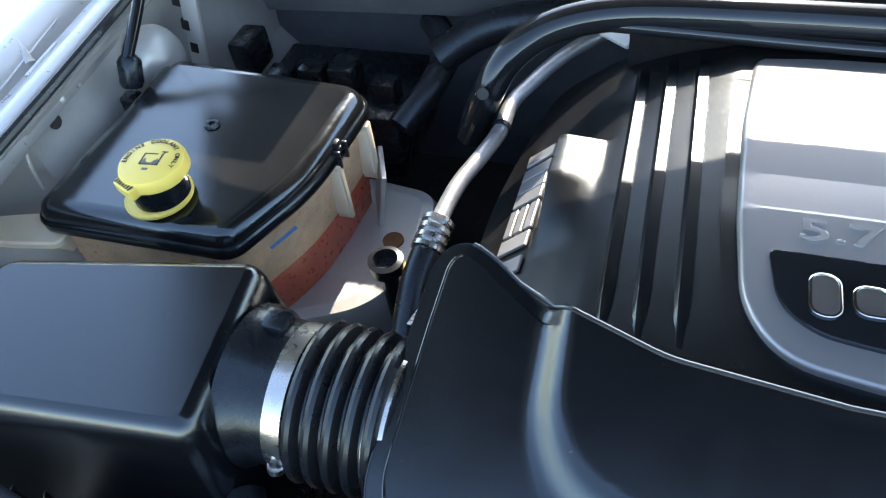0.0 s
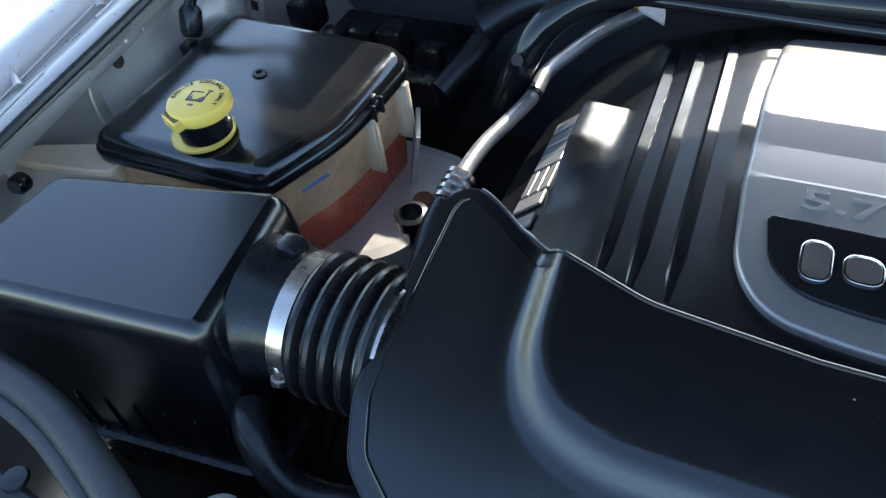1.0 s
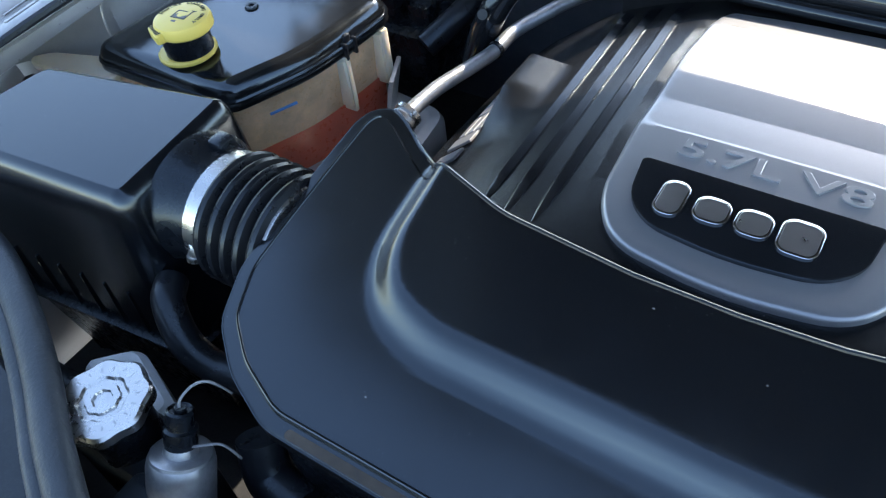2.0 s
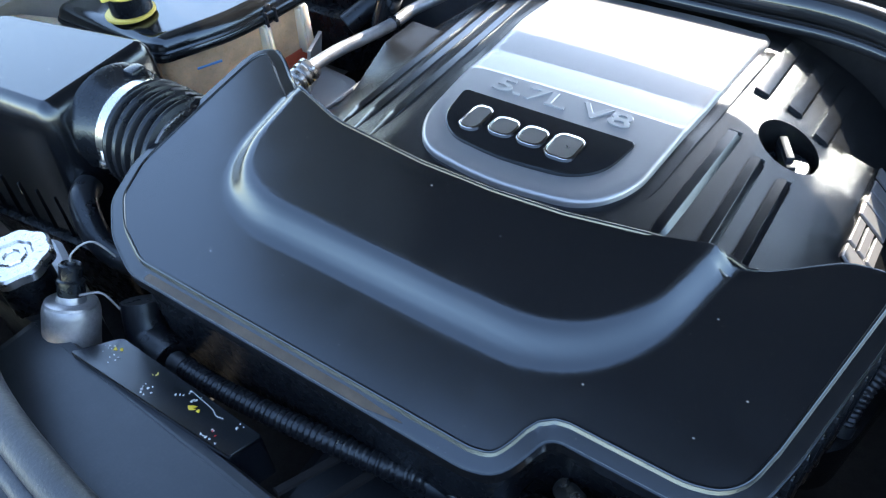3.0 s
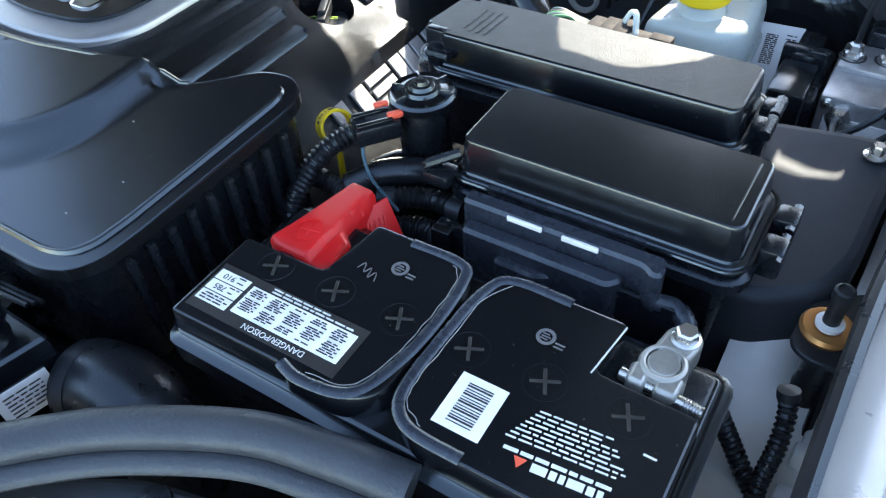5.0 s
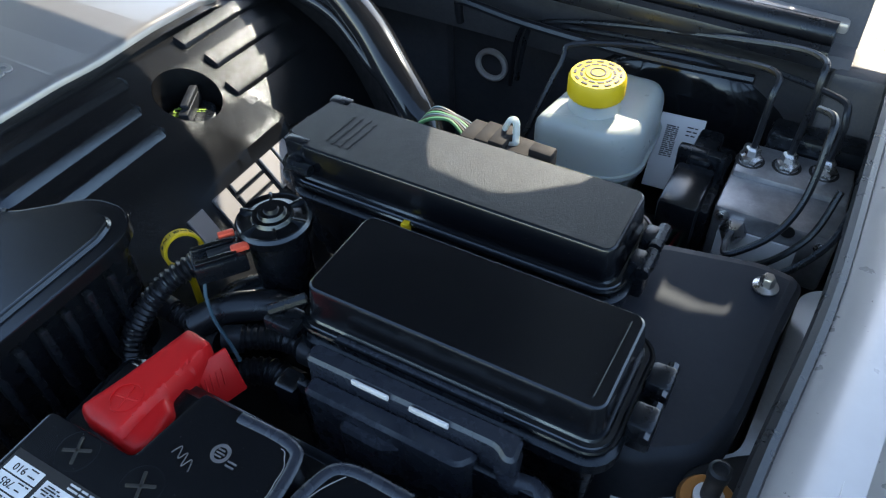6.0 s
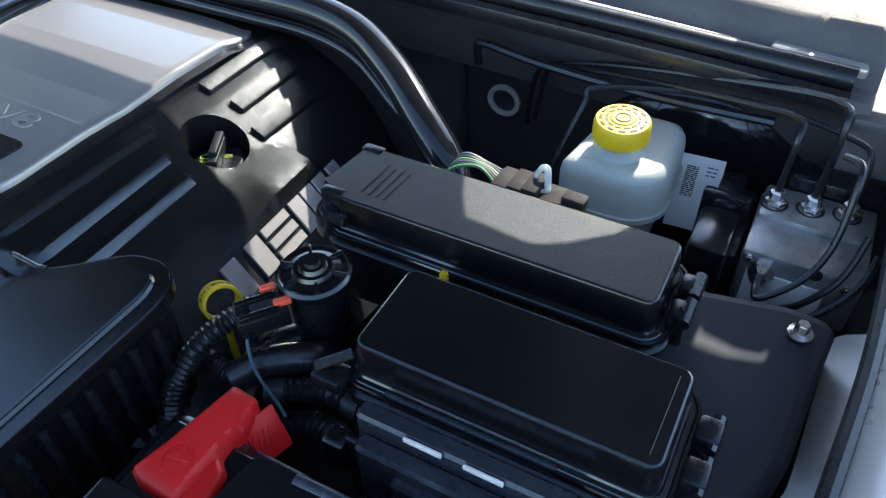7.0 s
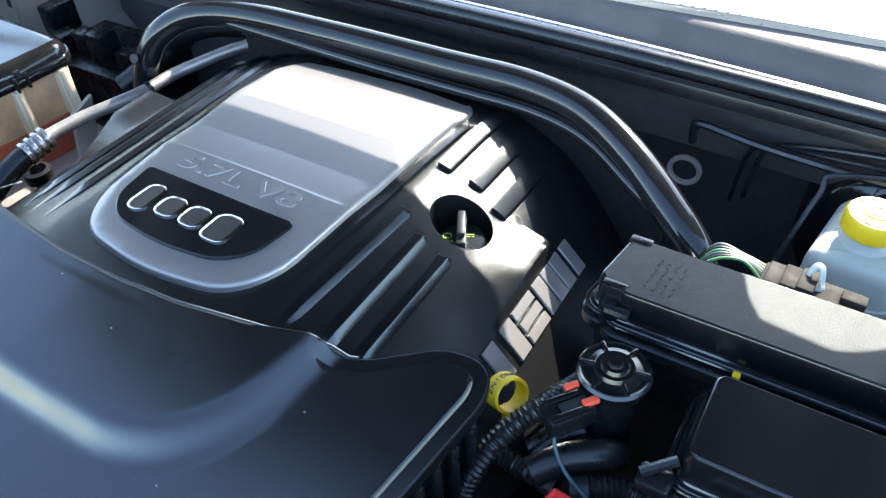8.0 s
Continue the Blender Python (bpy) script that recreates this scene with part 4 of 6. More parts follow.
for pts, sx in (([(0.441, 0.009), (0.459, 0.005), (0.489, 0.011), (0.501, 0.033), (0.5065, 0.074), (0.504, 0.118), (0.494, 0.131), (0.456, 0.1315)], -1),
                ([(0.568, 0.008), (0.536, 0.009), (0.521, 0.018), (0.5160, 0.035), (0.5165, 0.075), (0.520, 0.115), (0.532, 0.1335), (0.574, 0.1345)], 1)):
    rail = part("pad_rail", tube([(x, y, 0.9292) for x, y in pts], 0.0042, 10, 6, flat=0.5), GREY_RAIL, bat, "raised rim round the lid pad, greyed for its sky reflection")
    cx = 0.46 if sx < 0 else 0.57
    bead = []
    for q in curve_pts([(x, y, 0.9305) for x, y in pts[1:-1]], 5):
        d = (Vector((cx, 0.07, 0.9305)) - q).normalized()
        bead.append(q + d * (0.0052 + rndb.uniform(-0.0007, 0.0007)) - Vector((0, 0, 0.0006)))
    part("pale_line", tube(bead, 0.00032, 5, 2), WIRE_PALE, rail, "thin wavy pale line inside the rim")
for i in range(6):
    x = 0.4855 + 0.0497 * (i - 2)
    plug = part("vent_plug", lathe([(0.0134, 0), (0.0133, 0.00035), (0.0128, 0.00035), (0.0127, 0)], 30, at=(x, 0.0685 + 0.0013 * i, 0.9296), caps=False), PLASTIC_SATIN, bat)
    # flat black put in for the dark of the plug's recessed cross slots
    part("cross", add(moved(box(-0.0090, 0.0090, -0.0011, 0.0011, 0, 0.0008, 0.0003, 1), pose(x, 0.0685 + 0.0013 * i, 0.9297, 0, 0, 25)), moved(box(-0.0011, 0.0011, -0.0090, 0.0090, 0, 0.0008, 0.0003, 1), pose(x, 0.0685 + 0.0013 * i, 0.9297, 0, 0, 25))), INK, plug)


def sticker(x0, x1, y0, y1, z=0.9300, mat=WHITE, lab="white paper label"):
    return part("label", box(x0, x1, y0, y1, z - 0.0006, z + 0.0002, 0), mat, bat, lab)


ground_ = sticker(0.3545, 0.476, 0.0145, 0.0540, 0.9297, INK, "black label ground")
for k in range(3):
    a = sticker(0.3565, 0.3825, 0.0215 + 0.0095 * k, 0.0300 + 0.0095 * k)
    if k:
        part("print", words(("785", "910")[k - 1], 0.0066, 0.0003, pose(0.3665, 0.0258 + 0.0095 * k, 0.9303, 0, 0, 180)), INK, a)
        part("print", bars([(0.0285 + 0.0095 * k, 0.373, 0.381), (0.0245 + 0.0095 * k, 0.374, 0.380)], pose(0, 0, 0.9302), 7 + k, 0.0008), INK, a)
    else:
        part("print", bars([(0.0235, 0.359, 0.379), (0.0258, 0.359, 0.381), (0.0280, 0.361, 0.377)], pose(0, 0, 0.9302), 7, 0.0009), INK, a)
a = sticker(0.3860, 0.4715, 0.0235, 0.0470)
part("print", bars([(0.0262 + 0.0017 * k, 0.3875 + 0.0168 * j + 0.001 * (k % 3), 0.4005 + 0.0168 * j - 0.002 * ((k + j) % 2)) for k in range(12) for j in range(5) if (k + 2 * j) % 7], pose(0, 0, 0.9302), 4, 0.0008), INK, a)
part("print", words("DANGER/POISON", 0.0062, 0.0003, pose(0.426, 0.0190, 0.9302, 0, 0, 181)), INK_PALE, ground_, "white danger print")
part("print", bars([(0.0492, 0.40, 0.466), (0.0518, 0.40, 0.446)], pose(0, 0, 0.9299), 6, 0.0012), INK_PALE, ground_, "white print")
a = sticker(0.541, 0.571, 0.020, 0.057)
for k in range(15):
    part("code_line", box(0.548, 0.564, 0.0245 + 0.0019 * k, 0.0245 + 0.0019 * k + (0.0006, 0.0012, 0.0008)[k % 3], 0.9300, 0.9304, 0), INK, a)
tm = pose(0.613, 0.038, 0.9298, 0, 0, 5)
for k in range(8):
    part("print", moved(bars([(0.0185 - 0.0030 * k, -0.020 - 0.0017 * k, 0.022 + 0.0020 * k - 0.006 * (k % 3 == 1))], pose(0, 0, 0), 10 + k, 0.0010), tm), INK_PALE, bat, "row of white print")
part("print", moved(bars([(-0.0095, -0.030, 0.030)], pose(0, 0, 0), 20, 0.0022), tm), INK_PALE, bat, "row of bold white print")
part("print", moved(bars([(-0.0150, -0.012, 0.027)], pose(0, 0, 0), 22, 0.0050), tm), INK_PALE, bat, "bold white print block")
part("emblem_mark", moved(stack([(-0.0038, 0.0025), (0.0038, 0.0025), (0.0, -0.0038)], [(0, 0), (0, 0.0005)]), tm @ pose(-0.019, -0.0148, 0.0)), RED_ORANGE, bat, "small red triangle mark")
part("print", bars([(0.058, 0.650, 0.659)], pose(0, 0, 0.9298), 24, 0.0012), INK_PALE, bat)
for ex, ey in ((0.571, 0.103), (0.462, 0.107)):
    seal_ = part("faded_seal", lathe([(0.0040, 0), (0.0040, 0.0003), (0.0062, 0.0003), (0.0062, 0)], 20, at=(ex, ey, 0.9297), caps=False), FADED, bat, "faded round print")
    part("print", moved(bars([(-0.002 + 0.002 * k, -0.003, 0.003) for k in range(3)], pose(ex, ey, 0.9297), 60, 0.0010), pose(0, 0, 0)), FADED, seal_)
    part("print", bars([(-0.0015, -0.003, 0.004), (0.0012, -0.003, 0.004)], pose(ex + 0.010, ey - 0.003, 0.9297), 61, 0.0012), FADED, seal_)
part("scribble", tube([(0.436, 0.094, 0.9299), (0.439, 0.100, 0.9299), (0.442, 0.093, 0.9299), (0.445, 0.098, 0.9299), (0.447, 0.090, 0.9299), (0.450, 0.096, 0.9299), (0.453, 0.089, 0.9299)], 0.0004, 5), FADED, bat, "faded handwriting strokes")
# glint on the edge of the terminal recess, drawn as a pale line
part("recess_glint", tube([(0.6050, 0.092, 0.9296), (0.6105, 0.133, 0.9296)], 0.0006, 6, n=1), INK_PALE, bat, "thin pale line put in for the glint on the recess edge")
part("terminal_shelf", box(0.606, 0.668, 0.098, 0.136, 0.908, 0.914, 0.003), PLASTIC, bat)
post = part("terminal_post", lathe([(0.0101, 0), (0.0098, 0.0165), (0.0088, 0.0176), (0.0001, 0.0178)], 24, at=(0.6385, 0.1195, 0.912)), LEAD, bat, "grey lead battery post")

clampb = thing("battery_clamp", (0.64, 0.11, 0.915), "grey metal negative cable clamp on the battery post", "cable clamp")
part("ring", lathe([(0.0100, 0), (0.0134, 0.0), (0.0148, 0.002), (0.0148, 0.012), (0.0136, 0.0150), (0.0116, 0.0160), (0.0103, 0.0155), (0.0100, 0)], 32, at=(0.6385, 0.1195, 0.914), caps=False), LEAD, clampb)
part("lug", stack(rounded([(0.628, 0.126), (0.650, 0.124), (0.655, 0.142), (0.650, 0.153), (0.639, 0.154), (0.632, 0.147)], 0.006), [(0, 0.914), (0, 0.927), (0.0015, 0.9290), (0.003, 0.9295)]), LEAD, clampb)
part("nut", hexbolt((0.6435, 0.1420, 0.9292), 0.0070, 0.0085, washer=1.3), STEEL, clampb, "bright hexagon nut")
for x0, x1 in ((0.6225, 0.6345), (0.6385, 0.6535)):
    part("jaw", stack(rounded([(x0, 0.099), (x1, 0.099), (x1 + 0.001, 0.116), (x0 - 0.001, 0.116)], 0.004), [(0, 0.912), (0, 0.925), (0.002, 0.928), (0.0035, 0.9285)]), LEAD, clampb)
part("bolt", tube([(0.618, 0.106, 0.922), (0.668, 0.102, 0.922)], 0.0042, 12, n=1), STEEL, clampb, "threaded clamp bolt")
for k in range(6):
    part("thread", lathe([(0.0040, 0), (0.0048, 0.0007), (0.0040, 0.0014)], 12, at=(0.657 + 0.0017 * k, 0.1029 - 0.00014 * k, 0.922), axis=(1, -0.08, 0), caps=False), STEEL, clampb)

red = thing("terminal_cover", (0.385, 0.13, 0.90), "bright red plastic cover over the positive battery terminal", "terminal cover")
RC = rounded([(0.3545, 0.0935), (0.366, 0.0875), (0.4085, 0.0845), (0.4145, 0.094), (0.4100, 0.119), (0.4000, 0.126), (0.3985, 0.166), (0.3930, 0.172), (0.3700, 0.1755), (0.3615, 0.119)], [0.004, 0.004, 0.004, 0.004, 0.004, 0.003, 0.004, 0.004, 0.004, 0.010])


def red_z(x, y):
    z = 0.9235 + 0.0030 * min(1, max(0, (x - 0.364) / 0.028)) - 0.075 * max(0, y - 0.118)
    z -= 0.0055 * min(1, max(0, (x - 0.3945) / 0.0035))          # the side falls away beyond a ridge
    z -= 0.0015 * max(0, 1 - edge_dist(x, y, RC, True) / 0.008)
    return z - 0.0040 * max(0, 1 - edge_dist(x, y, RC) / 0.0035) ** 2


part("hood", relief(RC, red_z, 0.0026, 0.024, [inset(RC, 0.0035), inset(RC, 0.0017), [(0.3945, 0.09), (0.3945, 0.17)], [(0.398, 0.09), (0.398, 0.165)]]), RED, red)
FLAP = pose(0.3975, 0.162, 0.9155, 0, 62, -18)
part("side_flap", moved(box(0.001, 0.036, -0.012, 0.014, -0.003, 0.0, 0.0015), FLAP), RED, red, "red hinged side flap")
for k in range(4):
    part("flap_rib", moved(box(0.012, 0.024, -0.0006, 0.0006, -0.0005, 0.0009, 0.0003, 1), FLAP @ pose(0, -0.005 + 0.0042 * k, 0, 0, 0, -14)), RED, red)
mark = part("plus_mark", lathe([(0.0112, 0), (0.0112, 0.0009), (0.0100, 0.0009), (0.0100, 0.0)], 30, at=(0.3805, 0.1105, 0.9251), axis=(-0.07, 0.0, 1), caps=False), RED, red, "raised plus sign in a ring")
part("plus", moved(add(box(-0.0085, 0.0085, -0.0009, 0.0009, 0, 0.001, 0.0003, 1), box(-0.0009, 0.0009, -0.0085, 0.0085, 0, 0.001, 0.0003, 1)), pose(0.3805, 0.1105, 0.9249, 0, -4, 8)), RED, mark)

# ---- power boxes ----
def power_box(name, x0, x1, y0, y1, z, lab, mat, outline=None):
    t = thing(name, ((x0 + x1) / 2, (y0 + y1) / 2, z - 0.12), lab, "fuse box", "fuse boxes")
    o = rounded(outline or [(x0, y0), (x1, y0), (x1, y1), (x0, y1)], 0.009)
    part("lid", stack(o, [(-0.008, z - 0.036), (-0.008, z - 0.031), (-0.0065, z - 0.0295), (-0.0035, z - 0.0290), (-0.0025, z - 0.0275), (0.0, z - 0.0024), (0.0008, z - 0.0007), (0.0022, z)]), mat, t, "", 28)
    part("body", stack(o, [(0.004, z - 0.12), (0.0, z - 0.052), (-0.012, z - 0.050), (-0.012, z - 0.041), (-0.009, z - 0.039), (-0.004, z - 0.0385)]), PLASTIC, t)
    part("bead", tube([(p.x, p.y, z - 0.031) for p in inset(o, -0.009)] + [(inset(o, -0.009)[0].x, inset(o, -0.009)[0].y, z - 0.031)], 0.0015, 6, n=1), PLASTIC_SATIN, t)
    return t, o


f1, o1 = power_box("fuse_box", 0.443, 0.650, 0.218, 0.297, 0.955, "satin black fuse box with a plain domed lid, beside the battery", PLASTIC_SATIN)
for y in (0.235, 0.268):
    c = part("latch", box(0.660, 0.676, y, y + 0.020, 0.905, 0.930, 0.003), PLASTIC, f1)
    part("pin", tube([(0.672, y - 0.004, 0.925), (0.672, y + 0.024, 0.925)], 0.004, 8, n=1), PLASTIC_SATIN, c)
part("rim_line", tube([(0.640, 0.226, 0.9555), (0.641, 0.288, 0.9555)], 0.0008, 5, n=1), PLASTIC_SATIN, f1)
part("hinge_lug", add(box(0.418, 0.442, 0.198, 0.218, 0.918, 0.930, 0.003), tube([(0.420, 0.205, 0.932), (0.440, 0.222, 0.938)], 0.004, 8, n=1)), PLASTIC, f1)
f2, o2 = power_box("fuse_box", 0.356, 0.614, 0.334, 0.410, 0.957, "grained black fuse box with moulded print on its lid, dusty", PLASTIC_SATIN,
                   [(0.329, 0.346), (0.350, 0.344), (0.353, 0.336), (0.612, 0.336), (0.612, 0.407), (0.338, 0.407)])
for k in range(4):
    part("moulded_print", moved(bars([(0, -0.0195 + 0.002 * (k == 0), 0.0195 + 0.002 * (k == 2))], Matrix.Diagonal((1, 0.8, 1.0, 1)), 21 + k, 0.0030), pose(0.3682 + 0.0071 * k, 0.3690, 0.9574, 0, 0, 85)), PLASTIC_LID, f2)
part("lid_top", stack(inset(o2, 0.0026), [(0, 0.9560), (0, 0.9573)]), PLASTIC_LID, f2, "dusty grained top of the lid")
part("end_notch", box(0.335, 0.357, 0.338, 0.348, 0.925, 0.9575, 0.002), PLASTIC, f2)
part("end_notch", box(0.336, 0.356, 0.398, 0.409, 0.930, 0.9580, 0.002), PLASTIC, f2)
part("hinge", add(box(0.340, 0.352, 0.330, 0.342, 0.915, 0.945, 0.002), tube([(0.344, 0.330, 0.940), (0.364, 0.330, 0.940)], 0.005, 8, n=1)), PLASTIC, f2)
for y in (0.352, 0.380):
    part("latch", add(box(0.618, 0.632, y, y + 0.018, 0.905, 0.938, 0.003), tube([(0.630, y - 0.003, 0.934), (0.630, y + 0.021, 0.934)], 0.005, 8, n=1)), PLASTIC, f2)
part("yellow_tag", box(0.4515, 0.4575, 0.322, 0.328, 0.917, 0.928, 0.001), YELLOW, f2, "small yellow lock tag")

tray = thing("battery_tray_bracket", (0.53, 0.19, 0.83), "black plastic bracket with slots between battery and fuse box", "bracket")
TR = rounded([(0.462, 0.186), (0.600, 0.186), (0.607, 0.180), (0.614, 0.182), (0.612, 0.200), (0.462, 0.200)], 0.005)
part("upper_rail", stack(TR, [(-0.002, 0.84), (0.0, 0.9272), (0.0022, 0.9298)]), GREY_RAIL, tray, "", 24)
part("face", box(0.455, 0.640, 0.179, 0.186, 0.78, 0.905, 0.003), PLASTIC, tray, "black face plate")
part("front_rail", stack(rounded([(0.468, 0.172), (0.582, 0.171), (0.589, 0.180), (0.589, 0.186), (0.468, 0.186)], 0.005), [(0.0, 0.84), (0.0, 0.9122), (0.0024, 0.915)]), GREY_RAIL, tray, "", 24)
part("rear_rib", box(0.470, 0.593, 0.209, 0.2135, 0.88, 0.9265, 0.002), GREY_RAIL, tray)
# two pale strips on the rail's front edge
for x in (0.500, 0.542):
    part("pale_strip", box(x, x + 0.027, 0.1840, 0.1862, 0.9260, 0.9304, 0.0006), INK_PALE, tray, "pale strip on the rail")
part("boss", stack(rounded([(0.498, 0.166), (0.530, 0.165), (0.541, 0.171), (0.541, 0.176), (0.498, 0.176)], 0.004), [(0, 0.87), (0, 0.8995), (0.0022, 0.902)]), GREY_RAIL, tray, "", 24)
part("end_step", tube([(0.606, 0.186, 0.912), (0.611, 0.184, 0.902), (0.624, 0.187, 0.900), (0.636, 0.180, 0.898), (0.640, 0.170, 0.890), (0.640, 0.166, 0.87)], 0.007, 10), GREY_RAIL, tray, "stepped end of the bracket")
part("side_lug", box(0.440, 0.458, 0.172, 0.190, 0.87, 0.902, 0.004), PLASTIC_SATIN, tray)

# ---- brake fluid reservoir, booster, line block ----
br = thing("brake_fluid_reservoir", (0.52, 0.57, 0.82), "milky white brake fluid reservoir with a yellow cap", "fluid reservoir")
BR = rounded([(0.470, 0.517), (0.548, 0.517), (0.572, 0.540), (0.568, 0.632), (0.488, 0.632)], [0.014, 0.02, 0.02, 0.02, 0.02])
part("upper_shell", stack(BR, [(0.000, 0.862), (0.0, 0.893), (0.0015, 0.901), (0.005, 0.9065), (0.009, 0.9085), (0.0125, 0.909)]), WHITE_PLASTIC, br)
part("weld_rim", stack(BR, [(-0.003, 0.858), (-0.003, 0.863)]), WHITE_PLASTIC, br)
part("lower_shell", stack(BR, [(0.012, 0.80), (0.006, 0.858)], cap_top=False), WHITE_PLASTIC, br)
part("neck", lathe([(0.025, 0), (0.0225, 0.004), (0.0225, 0.014)], 28, at=(0.5165, 0.560, 0.9085)), WHITE_PLASTIC, br)
cp = part("cap", lathe([(0.0245, 0), (0.0262, 0.002), (0.0262, 0.018), (0.0245, 0.021), (0.012, 0.0215), (0.011, 0.0225), (0.0001, 0.0225)], 60, 0.012, 30, at=(0.5165, 0.560, 0.921)), YELLOW, br, "yellow screw cap with printed ring")
part("centre_ring", lathe([(0.0075, 0), (0.0075, 0.0006), (0.0060, 0.0006), (0.0060, 0)], 24, at=(0.5165, 0.560, 0.9435), caps=False), INK, cp)
for i in range(24):
    a = 2 * math.pi * i / 24
    part("print", moved(box(-0.003, 0.003, -0.0012, 0.0012, 0, 0.0005, 0), pose(0.5165 + (0.0205 if i % 2 else 0.0150) * math.cos(a), 0.560 + (0.0205 if i % 2 else 0.0150) * math.sin(a), 0.9423, 0, 0, math.degrees(a) + 90)), INK, cp)

bo = thing("brake_booster", (0.58, 0.72, 0.80), "round black brake booster on the firewall", "brake booster")
part("drum", lathe([(0.02, 0), (0.09, 0.004), (0.115, 0.018), (0.125, 0.04), (0.125, 0.11)], 48, at=(0.575, 0.665, 0.800), axis=(0, 1, 0.05)), GLOSS, bo)
part("master_cylinder", lathe([(0.022, 0), (0.024, 0.01), (0.024, 0.14)], 24, at=(0.53, 0.53, 0.790), axis=(0, 1, 0.05)), ALU, bo, "grey master cylinder")
lb = thing("parts_label", (0.575, 0.61, 0.82), "white printed label on a black bracket", "label")
part("card", moved(box(-0.022, 0.022, -0.001, 0.001, -0.045, 0.030, 0.0004, 1), pose(0.588, 0.617, 0.847, -42, 0, 4)), WHITE, lb)
part("bar_code", moved(bars([(-0.012 + 0.002 * k, -0.006, 0.006) for k in range(16)], pose(0, 0, 0), 31), pose(0.588, 0.617, 0.847, -42, 0, 4) @ pose(-0.008, -0.0012, 0.0, 90, 0, 0)), INK, lb)
part("print", moved(bars([(0.012 + 0.004 * k, 0.006, 0.016) for k in range(3)], pose(0, 0, 0), 32), pose(0.588, 0.617, 0.847, -42, 0, 4) @ pose(0, -0.0012, 0.0, 90, 0, 0)), INK, lb)

ab = thing("brake_control_block", (0.69, 0.54, 0.80), "cast aluminium brake line block with black electronics beside it", "brake control block")
part("block", box(0.650, 0.748, 0.500, 0.590, 0.825, 0.886, 0.004), ALU, ab)
part("control_unit", box(0.612, 0.648, 0.498, 0.600, 0.80, 0.876, 0.006), PLASTIC, ab, "black electronics housing")
part("plug_body", box(0.606, 0.640, 0.478, 0.540, 0.83, 0.892, 0.005), PLASTIC_SATIN, ab, "black plug on the control unit")
part("plug_lever", add(box(0.602, 0.644, 0.545, 0.556, 0.85, 0.900, 0.003), box(0.612, 0.634, 0.540, 0.590, 0.884, 0.896, 0.004)), PLASTIC, ab)
for k, mt in enumerate((RED, WIRE_GREEN, RED, WIRE_GREEN)):
    part("wire", tube([(0.612 + 0.006 * k, 0.485, 0.845), (0.618 + 0.006 * k, 0.462, 0.852 - 0.004 * k), (0.628 + 0.005 * k, 0.445, 0.84), (0.632 + 0.004 * k, 0.43, 0.82)], 0.0016, 6), mt, ab, "thin coloured wire")
part("plate_label", box(0.658, 0.722, 0.496, 0.4985, 0.800, 0.868, 0.0005), WHITE, ab, "white label")
part("upper_step", box(0.652, 0.746, 0.545, 0.592, 0.884, 0.892, 0.003), ALU, ab, "raised step of the casting")
part("coil_cover", box(0.668, 0.750, 0.594, 0.625, 0.80, 0.905, 0.006), PLASTIC, ab, "black coil cover behind the block")
for x, z in ((0.657, 0.878), (0.738, 0.874)):
    part("screw", hexbolt((x, 0.500, z), 0.0045, 0.004, (0, -1, 0), 1.3), STEEL, ab)
for x, y in ((0.662, 0.565), (0.692, 0.570), (0.722, 0.575)):
    part("fitting", lathe([(0.0100, 0), (0.0100, 0.006), (0.0070, 0.008), (0.0066, 0.014), (0.0045, 0.016)], 6, at=(x, y, 0.891)), STEEL, ab, "steel line nut")
    part("seat_ring", lathe([(0.0125, 0), (0.0125, 0.0006), (0.0098, 0.0006)], 20, at=(x, y, 0.8915), caps=False), INK, ab)
part("fitting", lathe([(0.011, 0), (0.011, 0.010), (0.006, 0.016)], 6, at=(0.670, 0.500, 0.868), axis=(0, -1, 0.3)), STEEL, ab, "steel line nut")
part("bore", lathe([(0.006, 0), (0.006, 0.001), (0.0001, 0.001)], 14, at=(0.710, 0.499, 0.882), axis=(0, -1, 0)), INK, ab)


def line_pipe(name, pts, r, mat, lab, cat, group="", seg=8):
    t = part(name, tube(pts, r, seg, 6), mat)
    return tagged(t, lab, cat, group)


for k, pts in enumerate([
    [(0.662, 0.565, 0.905), (0.663, 0.568, 0.955), (0.660, 0.585, 0.968), (0.62, 0.610, 0.957), (0.50, 0.652, 0.930), (0.41, 0.672, 0.910), (0.396, 0.674, 0.895), (0.39, 0.665, 0.84)],
    [(0.692, 0.570, 0.905), (0.694, 0.575, 0.975), (0.688, 0.595, 0.985), (0.64, 0.622, 0.972), (0.48, 0.668, 0.930), (0.40, 0.684, 0.903), (0.380, 0.685, 0.88), (0.375, 0.68, 0.82)],
    [(0.722, 0.575, 0.905), (0.722, 0.580, 0.945), (0.705, 0.60, 0.952), (0.60, 0.640, 0.94), (0.478, 0.617, 0.933), (0.465, 0.60, 0.915), (0.445, 0.55, 0.84)],
    [(0.670, 0.490, 0.873), (0.669, 0.470, 0.876), (0.674, 0.458, 0.876), (0.70, 0.475, 0.893), (0.713, 0.495, 0.92), (0.714, 0.515, 0.965), (0.712, 0.53, 0.975), (0.70, 0.545, 0.97)],
    [(0.672, 0.470, 0.855), (0.70, 0.470, 0.866), (0.726, 0.485, 0.895), (0.735, 0.505, 0.93)],
    [(0.69, 0.462, 0.845), (0.72, 0.472, 0.865), (0.742, 0.490, 0.890), (0.748, 0.51, 0.91)],
]):
    line_pipe("brake_line", pts, 0.0030, RUBBER, "thin black coated steel brake line", "brake line", "brake lines")
